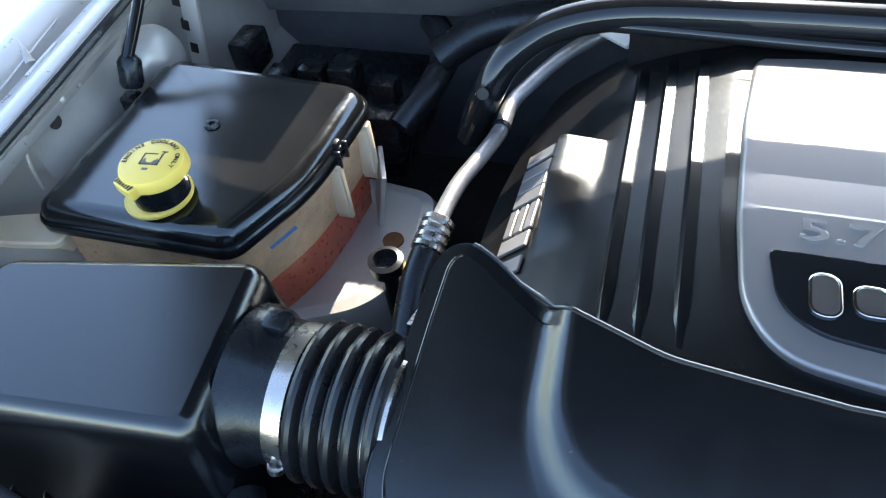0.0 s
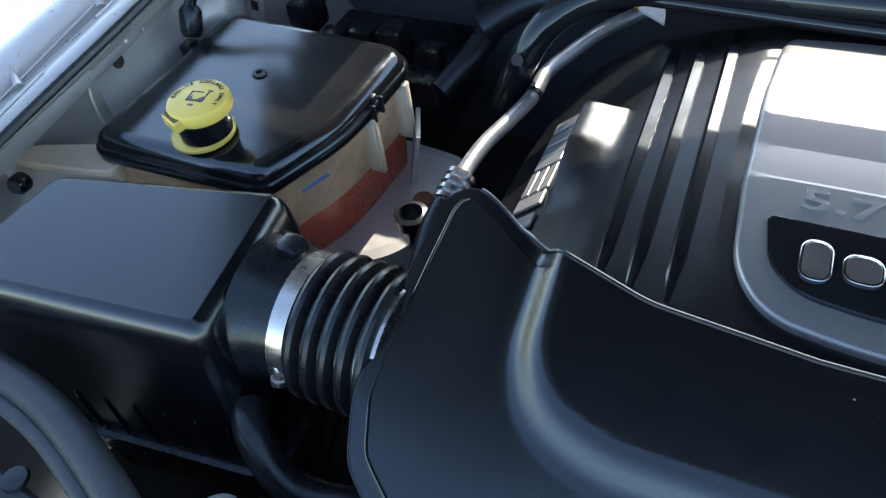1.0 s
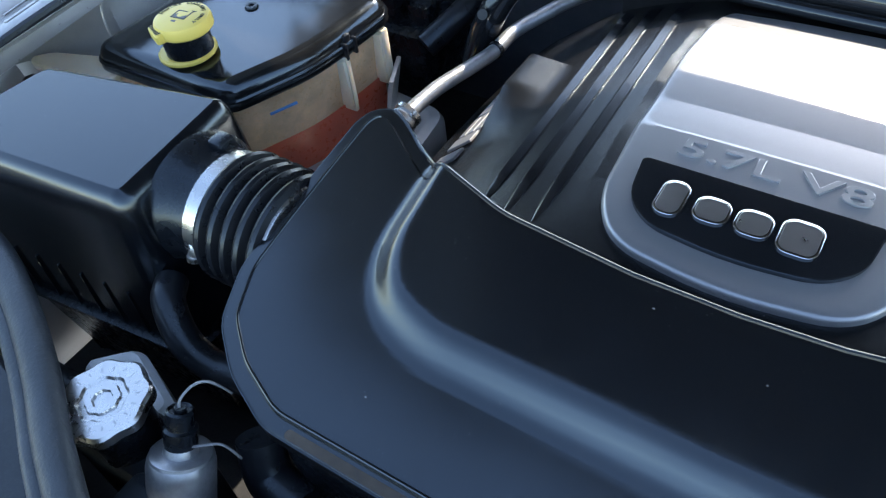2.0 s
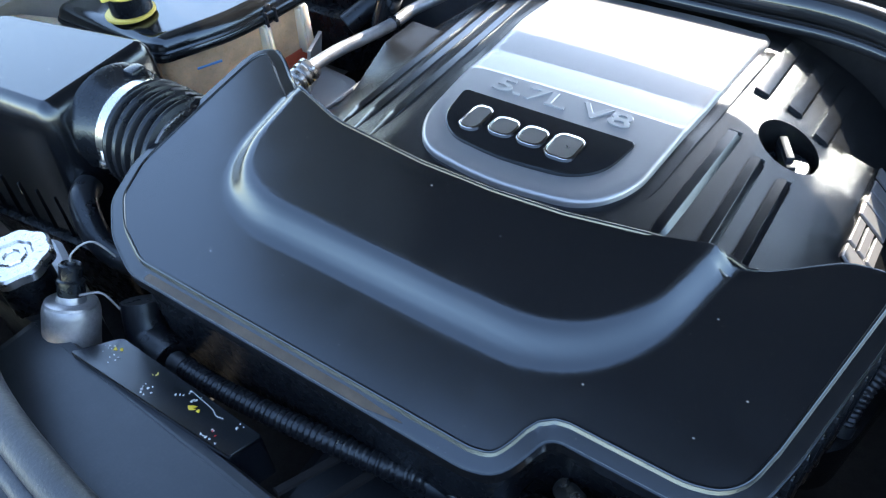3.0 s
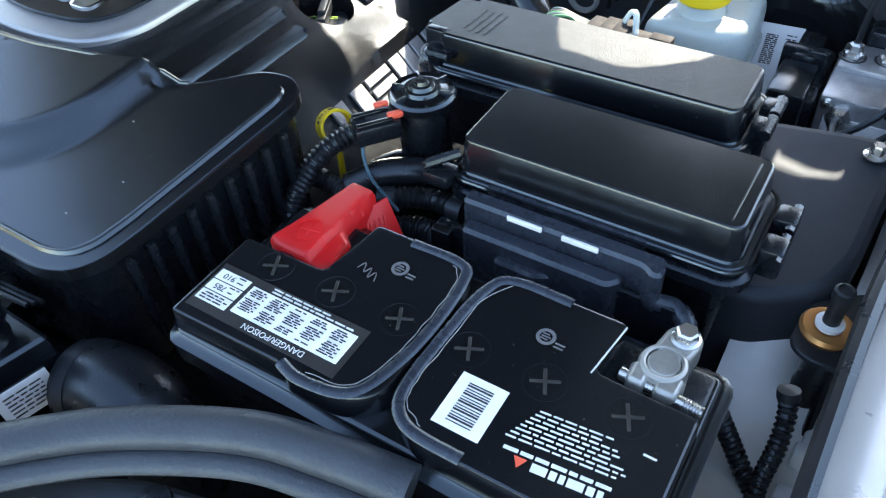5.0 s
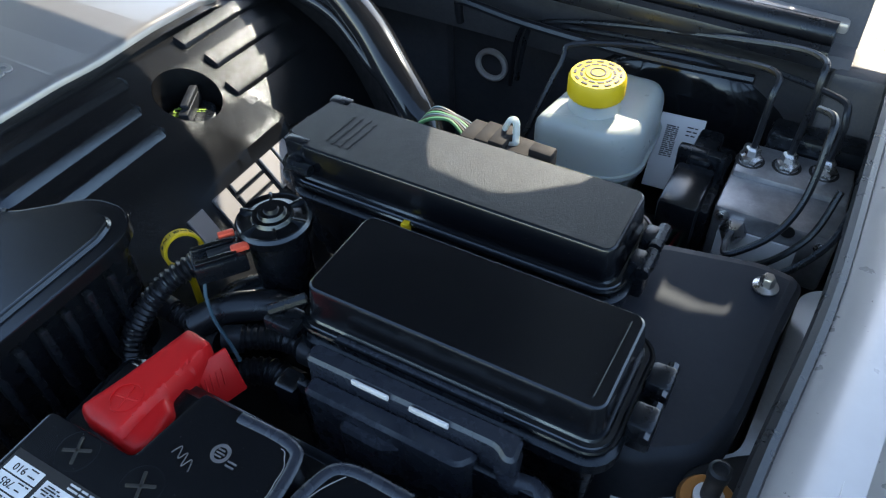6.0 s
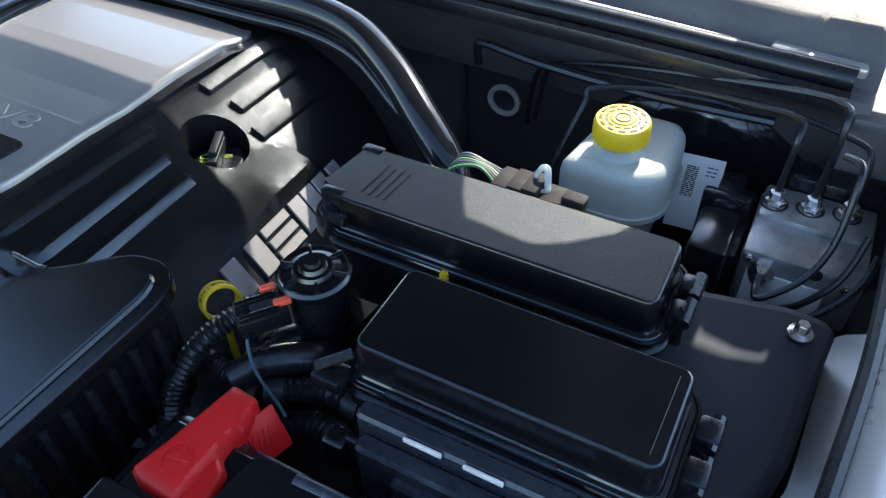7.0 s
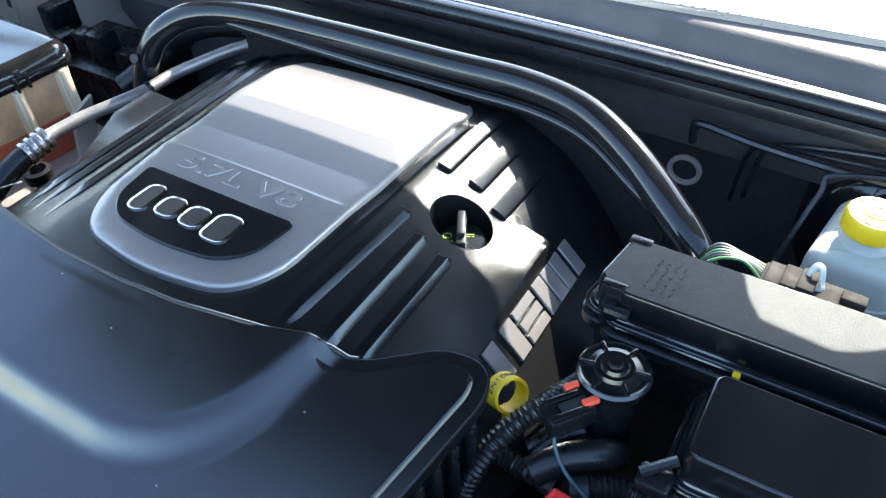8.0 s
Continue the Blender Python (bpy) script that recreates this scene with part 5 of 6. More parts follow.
line_pipe("washer_hose", [(0.322, 0.658, 0.90), (0.322, 0.655, 0.918), (0.330, 0.655, 0.927), (0.40, 0.652, 0.920), (0.52, 0.648, 0.917), (0.64, 0.640, 0.925)], 0.005, RUBBER, "thin black washer hose clipped along the cowl", "hose")

con = thing("wiring_connector", (0.49, 0.45, 0.91), "grey wiring connector with a white locking lever, on the fuse box", "connector")
part("housing", moved(box(-0.040, 0.040, -0.013, 0.013, -0.02, 0.010, 0.002), pose(0.484, 0.440, 0.926, 0, 0, -3)), CONNECTOR, con)
for k in range(3):
    part("ridge", moved(box(-0.008, 0.006, -0.014, 0.014, 0.0, 0.004 + 0.002 * k, 0.0015), pose(0.455 + 0.013 * k, 0.440, 0.935, 0, 0, -3)), CONNECTOR, con)
part("key", moved(box(-0.010, 0.010, -0.006, 0.006, 0, 0.008, 0.0015), pose(0.517, 0.436, 0.935, 0, 0, -3)), CONNECTOR, con)
part("lever", tube([(0.4755, 0.444, 0.934), (0.478, 0.446, 0.942), (0.482, 0.449, 0.951), (0.487, 0.449, 0.951), (0.490, 0.444, 0.941), (0.491, 0.439, 0.936), (0.483, 0.438, 0.935), (0.4755, 0.444, 0.934)], 0.0034, 8, flat=0.55), WHITE_PLASTIC, con, "white locking lever")
for k in range(6):
    line_pipe("wire", [(0.445, 0.440 + 0.004 * k, 0.925), (0.425, 0.446 + 0.004 * k, 0.935 - 0.002 * k), (0.40, 0.440 + 0.005 * k, 0.928), (0.385, 0.43 + 0.005 * k, 0.90)], 0.0017, (WIRE_GREEN, INK, WIRE_BLUE)[k % 3], "thin insulated wire at the fuse box connector", "wire", "connector wires", 6)

# strut tower plate
tw = thing("strut_tower", (0.66, 0.35, 0.70), "dark painted strut tower plate with a flanged bolt", "strut tower")
TWR = rounded([(0.668, 0.248), (0.708, 0.268), (0.722, 0.30), (0.727, 0.38), (0.733, 0.435), (0.700, 0.440), (0.622, 0.425), (0.600, 0.40), (0.600, 0.248)], 0.012)
part("plate", stack(TWR, [(0, 0.70), (0, 0.893), (0.004, 0.898), (0.01, 0.899)], lambda x, y: -0.35 * max(0, 0.335 - y)), surface("dark_primer_paint", (0.020, 0.023, 0.031), 0.5, var=0.2, dust=0.05, tint=SKY_TINT), tw)
part("bolt", hexbolt((0.7076, 0.412, 0.899), 0.0055, 0.011, washer=1.7), STEEL, tw, "zinc flanged bolt")

part("bracket_arm", stack(rounded([(0.697, 0.222), (0.712, 0.212), (0.738, 0.214), (0.752, 0.30), (0.728, 0.288), (0.700, 0.262)], 0.012), [(0, 0.866), (0, 0.869), (0.001, 0.870)]), PLASTIC_DULL, tw, "dark bracket arm")
part("rod_washer", lathe([(0.0175, 0), (0.0185, 0.003), (0.0165, 0.006), (0.013, 0.0065), (0.009, 0.0055)], 28, at=(0.717, 0.243, 0.870)), COPPER, tw, "copper-coloured dished washer")
part("rod_collar", lathe([(0.0095, 0), (0.0095, 0.003), (0.006, 0.004)], 24, at=(0.717, 0.243, 0.877)), WHITE, tw, "white nylon collar")
part("rod_end", lathe([(0.0058, 0), (0.0058, 0.022), (0.0068, 0.024), (0.0068, 0.032), (0.005, 0.033), (0.0045, 0.031), (0.0001, 0.031)], 18, at=(0.717, 0.243, 0.880)), PLASTIC_DULL, tw, "dark rod end")
part("boot", lathe([(0.009, 0), (0.0118, 0.004), (0.0118, 0.022), (0.010, 0.026), (0.0098, 0.050), (0.012, 0.054), (0.012, 0.064)], 20, at=(0.722, 0.232, 0.800), axis=(-0.06, 0.12, 1)), RUBBER, tw, "black rubber sleeve")
part("cable", tube([(0.721, 0.231, 0.802), (0.721, 0.210, 0.785), (0.718, 0.180, 0.765), (0.712, 0.13, 0.74)], 0.0085, 12, rings=0.0016), RUBBER, tw, "ribbed black cable sleeve")
for dx in (0.018, 0.027):
    part("pipe", tube([(0.712 + dx, 0.240, 0.835), (0.713 + dx, 0.205, 0.80), (0.714 + dx, 0.17, 0.765)], 0.0035, 8), GLOSS, tw, "thin black pipe")
apron = part("apron", relief(rounded([(0.660, 0.0), (0.775, 0.0), (0.775, 0.46), (0.735, 0.46), (0.728, 0.30), (0.660, 0.285)], 0.01), lambda x, y: 0.785 + 0.075 * min(1, max(0, (y - 0.10) / 0.22)) ** 2 + 0.012 * max(0, (x - 0.735) / 0.02), 0.012, 0.10), INNER, tw, "pale painted lower panel")
part("clip", add(box(0.726, 0.741, 0.178, 0.192, 0.790, 0.812, 0.003), box(0.730, 0.738, 0.186, 0.214, 0.800, 0.806, 0.002)), INK_PALE, tw, "pale plastic line clip")
part("clip", box(0.724, 0.738, 0.150, 0.164, 0.780, 0.796, 0.003), INK_PALE, tw, "pale plastic line clip")

# ---- hoses and small things round the engine ----
tb = thing("crossover_pipe", (X0, 0.55, 0.86), "glossy black pipe that arches over the rear of the engine cover", "pipe")
part("pipe", tube(PIPE, 0.0180, 20, 8), GLOSS, tb)
part("lower_flange", tube([(-0.30, 0.554, 0.960), (-0.2, 0.556, 0.956), (-0.06, 0.554, 0.954), (0.08, 0.555, 0.953), (0.17, 0.556, 0.951), (0.24, 0.540, 0.946), (0.31, 0.500, 0.932), (0.352, 0.482, 0.918), (0.384, 0.465, 0.895)], 0.008, 10, 6), GLOSS, tb)
part("bolt_hole", lathe([(0.006, 0), (0.0065, 0.001), (0.0001, 0.001)], 18, at=(-0.402, 0.490, 0.905), axis=(0.2, -1, 0.5)), INK, tb)

ac = thing("refrigerant_line", (-0.38, 0.42, 0.80), "aluminium refrigerant line with a crimped fitting and black hose", "refrigerant line")
part("pipe", tube([(-0.25, 0.70, 0.885), (-0.29, 0.66, 0.885), (-0.335, 0.61, 0.880), (-0.365, 0.56, 0.872), (-0.380, 0.524, 0.868), (-0.381, 0.477, 0.868), (-0.391, 0.432, 0.868), (-0.402, 0.390, 0.868), (-0.406, 0.354, 0.868), (-0.407, 0.331, 0.868)], 0.0088, 14, 6), ALU, ac)
prof = [(0.0135, 0)]
for i in range(4):
    prof += [(0.0165, 0.002 + 0.010 * i), (0.0165, 0.007 + 0.010 * i), (0.0135, 0.009 + 0.010 * i)]
part("crimp", lathe(prof + [(0.012, 0.042)], 20, at=(-0.407, 0.336, 0.868), axis=(-0.10, -0.95, -0.25)), STEEL, ac, "bright crimped sleeve")
hose_ = part("hose", tube([(-0.411, 0.298, 0.858), (-0.413, 0.26, 0.845), (-0.408, 0.20, 0.82), (-0.415, 0.12, 0.79)], 0.0145, 14), RUBBER, ac, "black rubber hose with pale print")
part("print", moved(bars([(0, -0.03, 0.03)], pose(0, 0, 0), 41, 0.004), pose(-0.398, 0.245, 0.8475, 0, 14, 85)), INK_PALE, hose_)
part("clip", lathe([(0.0105, 0), (0.0105, 0.006)], 16, at=(-0.3805, 0.484, 0.868), axis=(-0.05, -1, 0)), PLASTIC, ac)
tag = thing("hanging_tag", (-0.28, 0.61, 0.90), "yellow and white plastic tag on a pipe behind the cover", "tag")
part("white_half", moved(box(-0.022, 0.022, -0.010, 0.010, -0.004, 0.004, 0.003), pose(-0.276, 0.606, 0.914, 20, 0, -35)), INK_PALE, tag)
part("yellow_half", moved(box(-0.016, 0.016, -0.009, 0.009, -0.004, 0.004, 0.003), pose(-0.308, 0.628, 0.914, 20, 0, -35)), YELLOW, tag)
for pts, r in (([(-0.50, 0.62, 0.85), (-0.44, 0.66, 0.875), (-0.33, 0.68, 0.885), (-0.20, 0.69, 0.88)], 0.022), ([(-0.52, 0.70, 0.92), (-0.35, 0.73, 0.935), (-0.10, 0.74, 0.94), (0.1, 0.745, 0.935)], 0.020),
               ([(-0.53, 0.54, 0.80), (-0.50, 0.60, 0.83), (-0.50, 0.66, 0.84), (-0.54, 0.72, 0.84)], 0.018)):
    line_pipe("heater_hose", pts, r, RUBBER, "dusty black heater hose in front of the firewall", "hose", "heater hoses", 14)
mod = thing("relay_bank", (-0.68, 0.62, 0.75), "black relay bank and wiring behind the coolant tank", "relay bank")
brk = part("bracket", moved(box(-0.012, 0.012, -0.003, 0.003, -0.13, 0.06, 0.001), pose(-0.822, 0.585, 0.893, 0, 12, 0)), INNER, mod, "silver slotted bracket")
for k in range(3):
    part("slot", moved(box(-0.016, -0.004, -0.0036, 0.0036, -0.008, 0.008, 0.001), pose(-0.822, 0.585, 0.893 + 0.035 * (k - 1), 0, 12, 0)), INK, brk)
for i in range(4):
    part("relay", box(-0.735 + 0.05 * i, -0.700 + 0.05 * i, 0.57 + 0.01 * (i % 2), 0.61, 0.76, 0.83 + 0.012 * (i % 3), 0.004), PLASTIC, mod)
part("base", box(-0.755, -0.54, 0.55, 0.70, 0.70, 0.80, 0.006), PLASTIC, mod)
part("module", box(-0.800, -0.764, 0.605, 0.660, 0.80, 0.853, 0.006), PLASTIC, mod, "small black module box")

# left tower plate below the tank
lt = thing("strut_tower", (-0.62, 0.36, 0.62), "silver painted tower panel below the coolant tank", "strut tower")
LT = rounded([(-0.80, 0.22), (-0.60, 0.25), (-0.50, 0.30), (-0.455, 0.38), (-0.47, 0.50), (-0.80, 0.54)], 0.03)
part("plate", stack(LT, [(0, 0.60), (0, 0.725), (0.006, 0.735), (0.02, 0.738)]), INNER, lt)
part("bolt_hole", lathe([(0.013, 0), (0.013, 0.002), (0.0001, 0.002)], 20, at=(-0.502, 0.405, 0.7385)), RUST, lt, "rusty bolt hole")
part("gusset", moved(box(-0.003, 0.003, -0.03, 0.03, -0.03, 0.06, 0.001), pose(-0.535, 0.455, 0.755, 0, 12, 25)), INNER, lt, "upright silver gusset")
sen = thing("bolt_boot", (-0.50, 0.354, 0.735), "black rubber boot over a bolt", "boot")
part("boot", lathe([(0.010, -0.08), (0.010, 0.01), (0.019, 0.014), (0.020, 0.030), (0.014, 0.032), (0.012, 0.020), (0.0001, 0.019)], 22, at=(-0.478, 0.335, 0.76)), RUBBER, sen)
part("sleeve", box(-0.470, -0.452, 0.345, 0.365, 0.742, 0.758, 0.003), YELLOW_PALE, sen, "dusty yellow connector")
rod = thing("hood_strut", (-0.85, 0.48, 0.90), "black gas strut of the hood on a ball mount", "gas strut")
part("socket", moved(lathe([(0.012, 0), (0.014, 0.006), (0.014, 0.030), (0.010, 0.036)], 16), pose(-0.816, 0.438, 0.905, -20, 4, 0)), PLASTIC, rod)
part("tube", tube([(-0.816, 0.448, 0.935), (-0.818, 0.50, 0.970), (-0.83, 0.60, 1.035), (-0.81, 0.72, 1.12)], 0.007, 12), GLOSS, rod)

# round valve canister, connector and loom beside the cover
cv = thing("vapour_valve", (0.375, 0.270, 0.86), "round black valve with a ribbed domed top", "valve")
part("body", lathe([(0.020, 0), (0.0225, 0.01), (0.0225, 0.075), (0.020, 0.080)], 32, at=(0.375, 0.270, 0.858)), PLASTIC, cv)
part("top", lathe([(0.026, 0), (0.0285, 0.002), (0.0285, 0.008), (0.0265, 0.0105), (0.0235, 0.009), (0.021, 0.0095), (0.016, 0.011), (0.0145, 0.014), (0.011, 0.014), (0.0095, 0.017), (0.006, 0.017), (0.005, 0.020), (0.0001, 0.020)], 44, at=(0.375, 0.270, 0.935)), PLASTIC_SATIN, cv)
for i in range(6):
    part("spoke", moved(box(0.012, 0.0265, -0.0013, 0.0013, 0.006, 0.0125, 0.0006), pose(0.375, 0.270, 0.935, 0, 0, 60 * i + 12)), PLASTIC_SATIN, cv)
part("port", tube([(0.376, 0.267, 0.875), (0.350, 0.245, 0.872), (0.335, 0.225, 0.860)], 0.013, 14), PLASTIC, cv)
pc = thing("valve_plug", (0.362, 0.232, 0.93), "black electrical plug with an orange-red lock on the valve", "electrical plug")
part("plug", moved(box(-0.0115, 0.0115, -0.022, 0.016, -0.010, 0.006, 0.002), pose(0.359, 0.229, 0.932, 0, 0, -38)), PLASTIC, pc)
for dx in (-0.0075, 0.0075):
    part("rail", moved(box(-0.0025, 0.0025, -0.020, 0.010, 0, 0.004, 0.001), pose(0.359, 0.229, 0.9375, 0, 0, -38) @ pose(dx, 0, 0)), PLASTIC_SATIN, pc)
part("latch", moved(box(-0.0045, 0.0045, -0.010, 0.012, 0, 0.0025, 0.001), pose(0.359, 0.229, 0.9375, 0, 0, -38)), PLASTIC_DULL, pc)
part("lock", moved(box(-0.003, 0.003, -0.0065, 0.0065, 0, 0.005, 0.0012), pose(0.370, 0.237, 0.938, 0, 0, -38)), RED_ORANGE, pc, "orange-red lock slider")
part("lock", moved(box(-0.0025, 0.0025, -0.006, 0.006, 0, 0.005, 0.0012), pose(0.352, 0.243, 0.938, 0, 0, -38)), RED_ORANGE, pc, "orange-red lock slider")


def conduit(pts, r, lab, group="wiring looms", pitch=0.0046):
    t = thing("wiring_loom", pts[-1], lab, "wiring loom", group)
    part("conduit", tube(pts, r, 12, 8, rings=0.0020, pitch=pitch), RUBBER, t)
    for p, q in ((pts[0], pts[1]), (pts[-1], pts[-2])):
        part("tape_wrap", tube([p, Vector(p).lerp(Vector(q), 0.35)], r + 0.0006, 12, n=1), PLASTIC_DULL, t, "black tape at the loom's end")
    return t


conduit([(0.353, 0.285, 0.905), (0.347, 0.258, 0.917), (0.336, 0.232, 0.919), (0.320, 0.205, 0.910), (0.3095, 0.184, 0.893), (0.304, 0.168, 0.872), (0.303, 0.156, 0.845)], 0.0095, "ribbed black wiring loom beside the engine cover")
conduit([(0.300, 0.205, 0.872), (0.330, 0.205, 0.868), (0.365, 0.20, 0.872)], 0.009, "ribbed black wiring loom branch")
conduit([(0.385, 0.175, 0.870), (0.410, 0.195, 0.868), (0.440, 0.195, 0.868)], 0.011, "ribbed black wiring loom running under the fuse box")
conduit([(0.6651, 0.1689, 0.850), (0.684, 0.1653, 0.820), (0.7001, 0.1574, 0.800), (0.7145, 0.1464, 0.785), (0.718, 0.120, 0.760)], 0.0075, "ribbed black wiring loom beside the battery", "side looms")
conduit([(0.7075, 0.1790, 0.875), (0.7120, 0.1728, 0.858), (0.7140, 0.1602, 0.838), (0.7130, 0.1480, 0.810), (0.7160, 0.1300, 0.780)], 0.0068, "ribbed black wiring loom beside the battery", "side looms")
conduit([(0.375, 0.195, 0.885), (0.410, 0.215, 0.885), (0.445, 0.215, 0.885)], 0.010, "ribbed black wiring loom running under the fuse box")
line_pipe("vacuum_elbow", [(0.345, 0.195, 0.885), (0.365, 0.215, 0.893), (0.390, 0.235, 0.890), (0.395, 0.25, 0.87)], 0.012, RUBBER, "black rubber elbow hose", "hose", "", 14)
line_pipe("wire", [(0.352, 0.215, 0.928), (0.358, 0.205, 0.915), (0.372, 0.195, 0.905), (0.395, 0.185, 0.900), (0.408, 0.178, 0.90)], 0.0014, WIRE_BLUE, "thin blue-green taped wire", "wire")
dip = thing("dipstick_handle", (0.304, 0.236, 0.88), "yellow dipstick ring handle with moulded print", "dipstick")
ring_axis = Vector((0.80, -0.42, 0.43)).normalized()
part("ring", lathe([(0.0150, -0.0085), (0.0158, -0.008), (0.0158, 0.008), (0.0150, 0.0085), (0.0132, 0.008), (0.0132, -0.008), (0.0150, -0.0085)], 34, at=(0.302, 0.238, 0.905), axis=ring_axis, caps=False), YELLOW, dip)
part("stem", tube([(0.302, 0.237, 0.890), (0.302, 0.236, 0.86), (0.30, 0.236, 0.80)], 0.003, 8), YELLOW, dip)
ru = (Vector((0, 0, 1)) - ring_axis * ring_axis.z).normalized()
rv = ring_axis.cross(ru)
for i, ch in enumerate("ENGINE"):
    a = radians(-42 + 20 * i)
    nrm, tan = ru * math.cos(a) + rv * math.sin(a), rv * math.cos(a) - ru * math.sin(a)
    m = Matrix.Translation(Vector((0.302, 0.238, 0.905)) + nrm * 0.0159) @ Matrix((tan, ring_axis, nrm)).transposed().to_4x4()
    part("letter", words(ch, 0.0075, 0.0004, m), INK, dip)

# power steering reservoir
ps = thing("power_steering_reservoir", (0.205, -0.065, 0.80), "black power steering reservoir with a scalloped cap", "fluid reservoir")
PS = rounded([(0.148, -0.096), (0.240, -0.096), (0.255, -0.036), (0.160, -0.034)], 0.005)
part("tank", stack(PS, [(0.006, 0.79), (0.0, 0.882), (0.001, 0.887), (0.004, 0.889)]), PLASTIC_SATIN, ps)
part("neck", lathe([(0.023, 0), (0.021, 0.006), (0.021, 0.018)], 28, at=(0.214, -0.066, 0.888)), PLASTIC_SATIN, ps)
pcap = part("cap", lathe([(0.0245, 0), (0.0262, 0.002), (0.0262, 0.011), (0.0250, 0.0135), (0.0235, 0.0140)], 64, 0.055, 8, at=(0.215, -0.066, 0.907)), PLASTIC_SATIN, ps, "scalloped black screw cap")
part("disc", lathe([(0.0230, 0), (0.0230, 0.003), (0.0215, 0.0042), (0.0175, 0.0042), (0.0168, 0.0034), (0.0100, 0.0034), (0.0095, 0.0044), (0.0082, 0.0044), (0.0078, 0.0034), (0.0001, 0.0034)], 48, at=(0.215, -0.066, 0.9195)), PLASTIC_SATIN, pcap, "stepped disc on the cap")
for k in range(14):
    if k % 7 != 3:
        part("print", moved(box(-0.0022, 0.0022, -0.0010, 0.0010, 0, 0.0005, 0), pose(0.215, -0.066, 0.9228, 0, 0, 25.7 * k) @ pose(0, 0.0136, 0)), PLASTIC_DULL, pcap)
part("label", moved(box(-0.020, 0.020, -0.0005, 0.0005, -0.016, 0.016, 0.0002, 1), pose(0.2475, -0.070, 0.850, -3, 0, 76)), WHITE, ps, "white warning label")
part("print", moved(bars([(-0.010 + 0.004 * k, -0.014, 0.014) for k in range(6)], pose(0, 0, 0), 52), pose(0.2475, -0.070, 0.850, -3, 0, 76) @ pose(0, -0.0008, 0, 90)), INK, ps)
for k in range(3):
    part("fin", tube([(0.165 + 0.004 * k, -0.030 + 0.004 * k, 0.888), (0.215 + 0.004 * k, -0.026 + 0.004 * k, 0.888)], 0.0022, 6, n=1), PLASTIC_SATIN, ps)
line_pipe("bleed_pipe", [(0.150, -0.010, 0.862), (0.165, -0.020, 0.872), (0.180, -0.030, 0.880)], 0.009, STEEL, "short bright pipe stub", "pipe", "", 14)

# radiator cap, valve cylinder and front shroud
rc = thing("radiator", (-0.38, -0.12, 0.60), "radiator with a bright pressed steel cap with stamped print", "radiator")
part("end_tank", box(-0.46, -0.34, -0.125, -0.07, 0.60, 0.845, 0.008), PLASTIC_DULL, rc, "black end tank")
part("neck", lathe([(0.026, -0.05), (0.026, 0.0), (0.030, 0.002), (0.030, 0.006)], 30, at=(-0.390, -0.099, 0.885)), PLASTIC, rc, "black filler neck")
rcap = part("cap", lathe([(0.031, 0), (0.036, 0.001), (0.0365, 0.010), (0.034, 0.0125), (0.020, 0.0125), (0.018, 0.0105), (0.014, 0.0105), (0.013, 0.0125), (0.008, 0.0125), (0.007, 0.0105), (0.0001, 0.0105)], 64, 0.04, 8, at=(-0.390, -0.099, 0.891)), STEEL, rc, "steel cap")
for i in range(18):
    a = 2 * math.pi * i / 18
    part("stamp", moved(box(-0.0005, 0.0005, -0.0019, 0.0019, -0.0006, 0.00012, 0, 1), pose(-0.390 + 0.027 * math.cos(a), -0.099 + 0.027 * math.sin(a), 0.9035, 0, 0, math.degrees(a) + 90)), ALU, rcap)
cy = thing("service_valve", (-0.327, -0.085, 0.79), "aluminium valve cylinder with a black cap and wires", "valve")
VA = Vector((-0.07, 0.46, 0.88)).normalized()
VB = Vector((-0.3215, -0.1246, 0.8100))
part("cylinder", lathe([(0.0262, -0.02), (0.0262, 0.058), (0.0250, 0.064), (0.0240, 0.0655)], 32, at=VB, axis=VA), STREAK, cy)
part("shoulder", lathe([(0.0240, 0.0655), (0.0235, 0.0680), (0.0220, 0.0690), (0.0135, 0.0690), (0.0130, 0.0745), (0.0122, 0.076)], 32, at=VB, axis=VA), ALU, cy, "bright turned shoulder")
part("cap", lathe([(0.0125, 0.0735), (0.0128, 0.090), (0.0105, 0.0915), (0.0105, 0.105), (0.0088, 0.1065), (0.0075, 0.1045), (0.0050, 0.1045), (0.0045, 0.108), (0.0001, 0.108)], 24, at=VB, axis=VA), PLASTIC, cy, "black cap")
vt = VB + VA * 0.108
line_pipe("wire", [vt - VA * 0.006, vt + VA * 0.006, vt + VA * 0.012 + Vector((0.004, 0.010, 0)), vt + Vector((0.012, 0.024, 0.010)), vt + Vector((0.018, 0.032, -0.012))], 0.0011, WIRE_PALE, "thin pale wire at the valve", "wire", "valve wires", 6)
line_pipe("wire", [VB + VA * 0.078 + Vector((0.011, 0, 0)), VB + VA * 0.082 + Vector((0.022, 0.004, 0)), VB + VA * 0.084 + Vector((0.034, 0.010, -0.002)), VB + VA * 0.080 + Vector((0.040, 0.016, -0.02))], 0.0011, WIRE_PALE, "thin pale wire at the valve", "wire", "valve wires", 6)
line_pipe("radiator_hose", [(-0.47, 0.03, 0.862), (-0.455, 0.01, 0.860), (-0.43, -0.005, 0.835), (-0.40, -0.005, 0.815), (-0.36, 0.0, 0.815), (-0.30, 0.0, 0.82)], 0.0155, RUBBER, "black rubber radiator hose", "hose", "", 16)
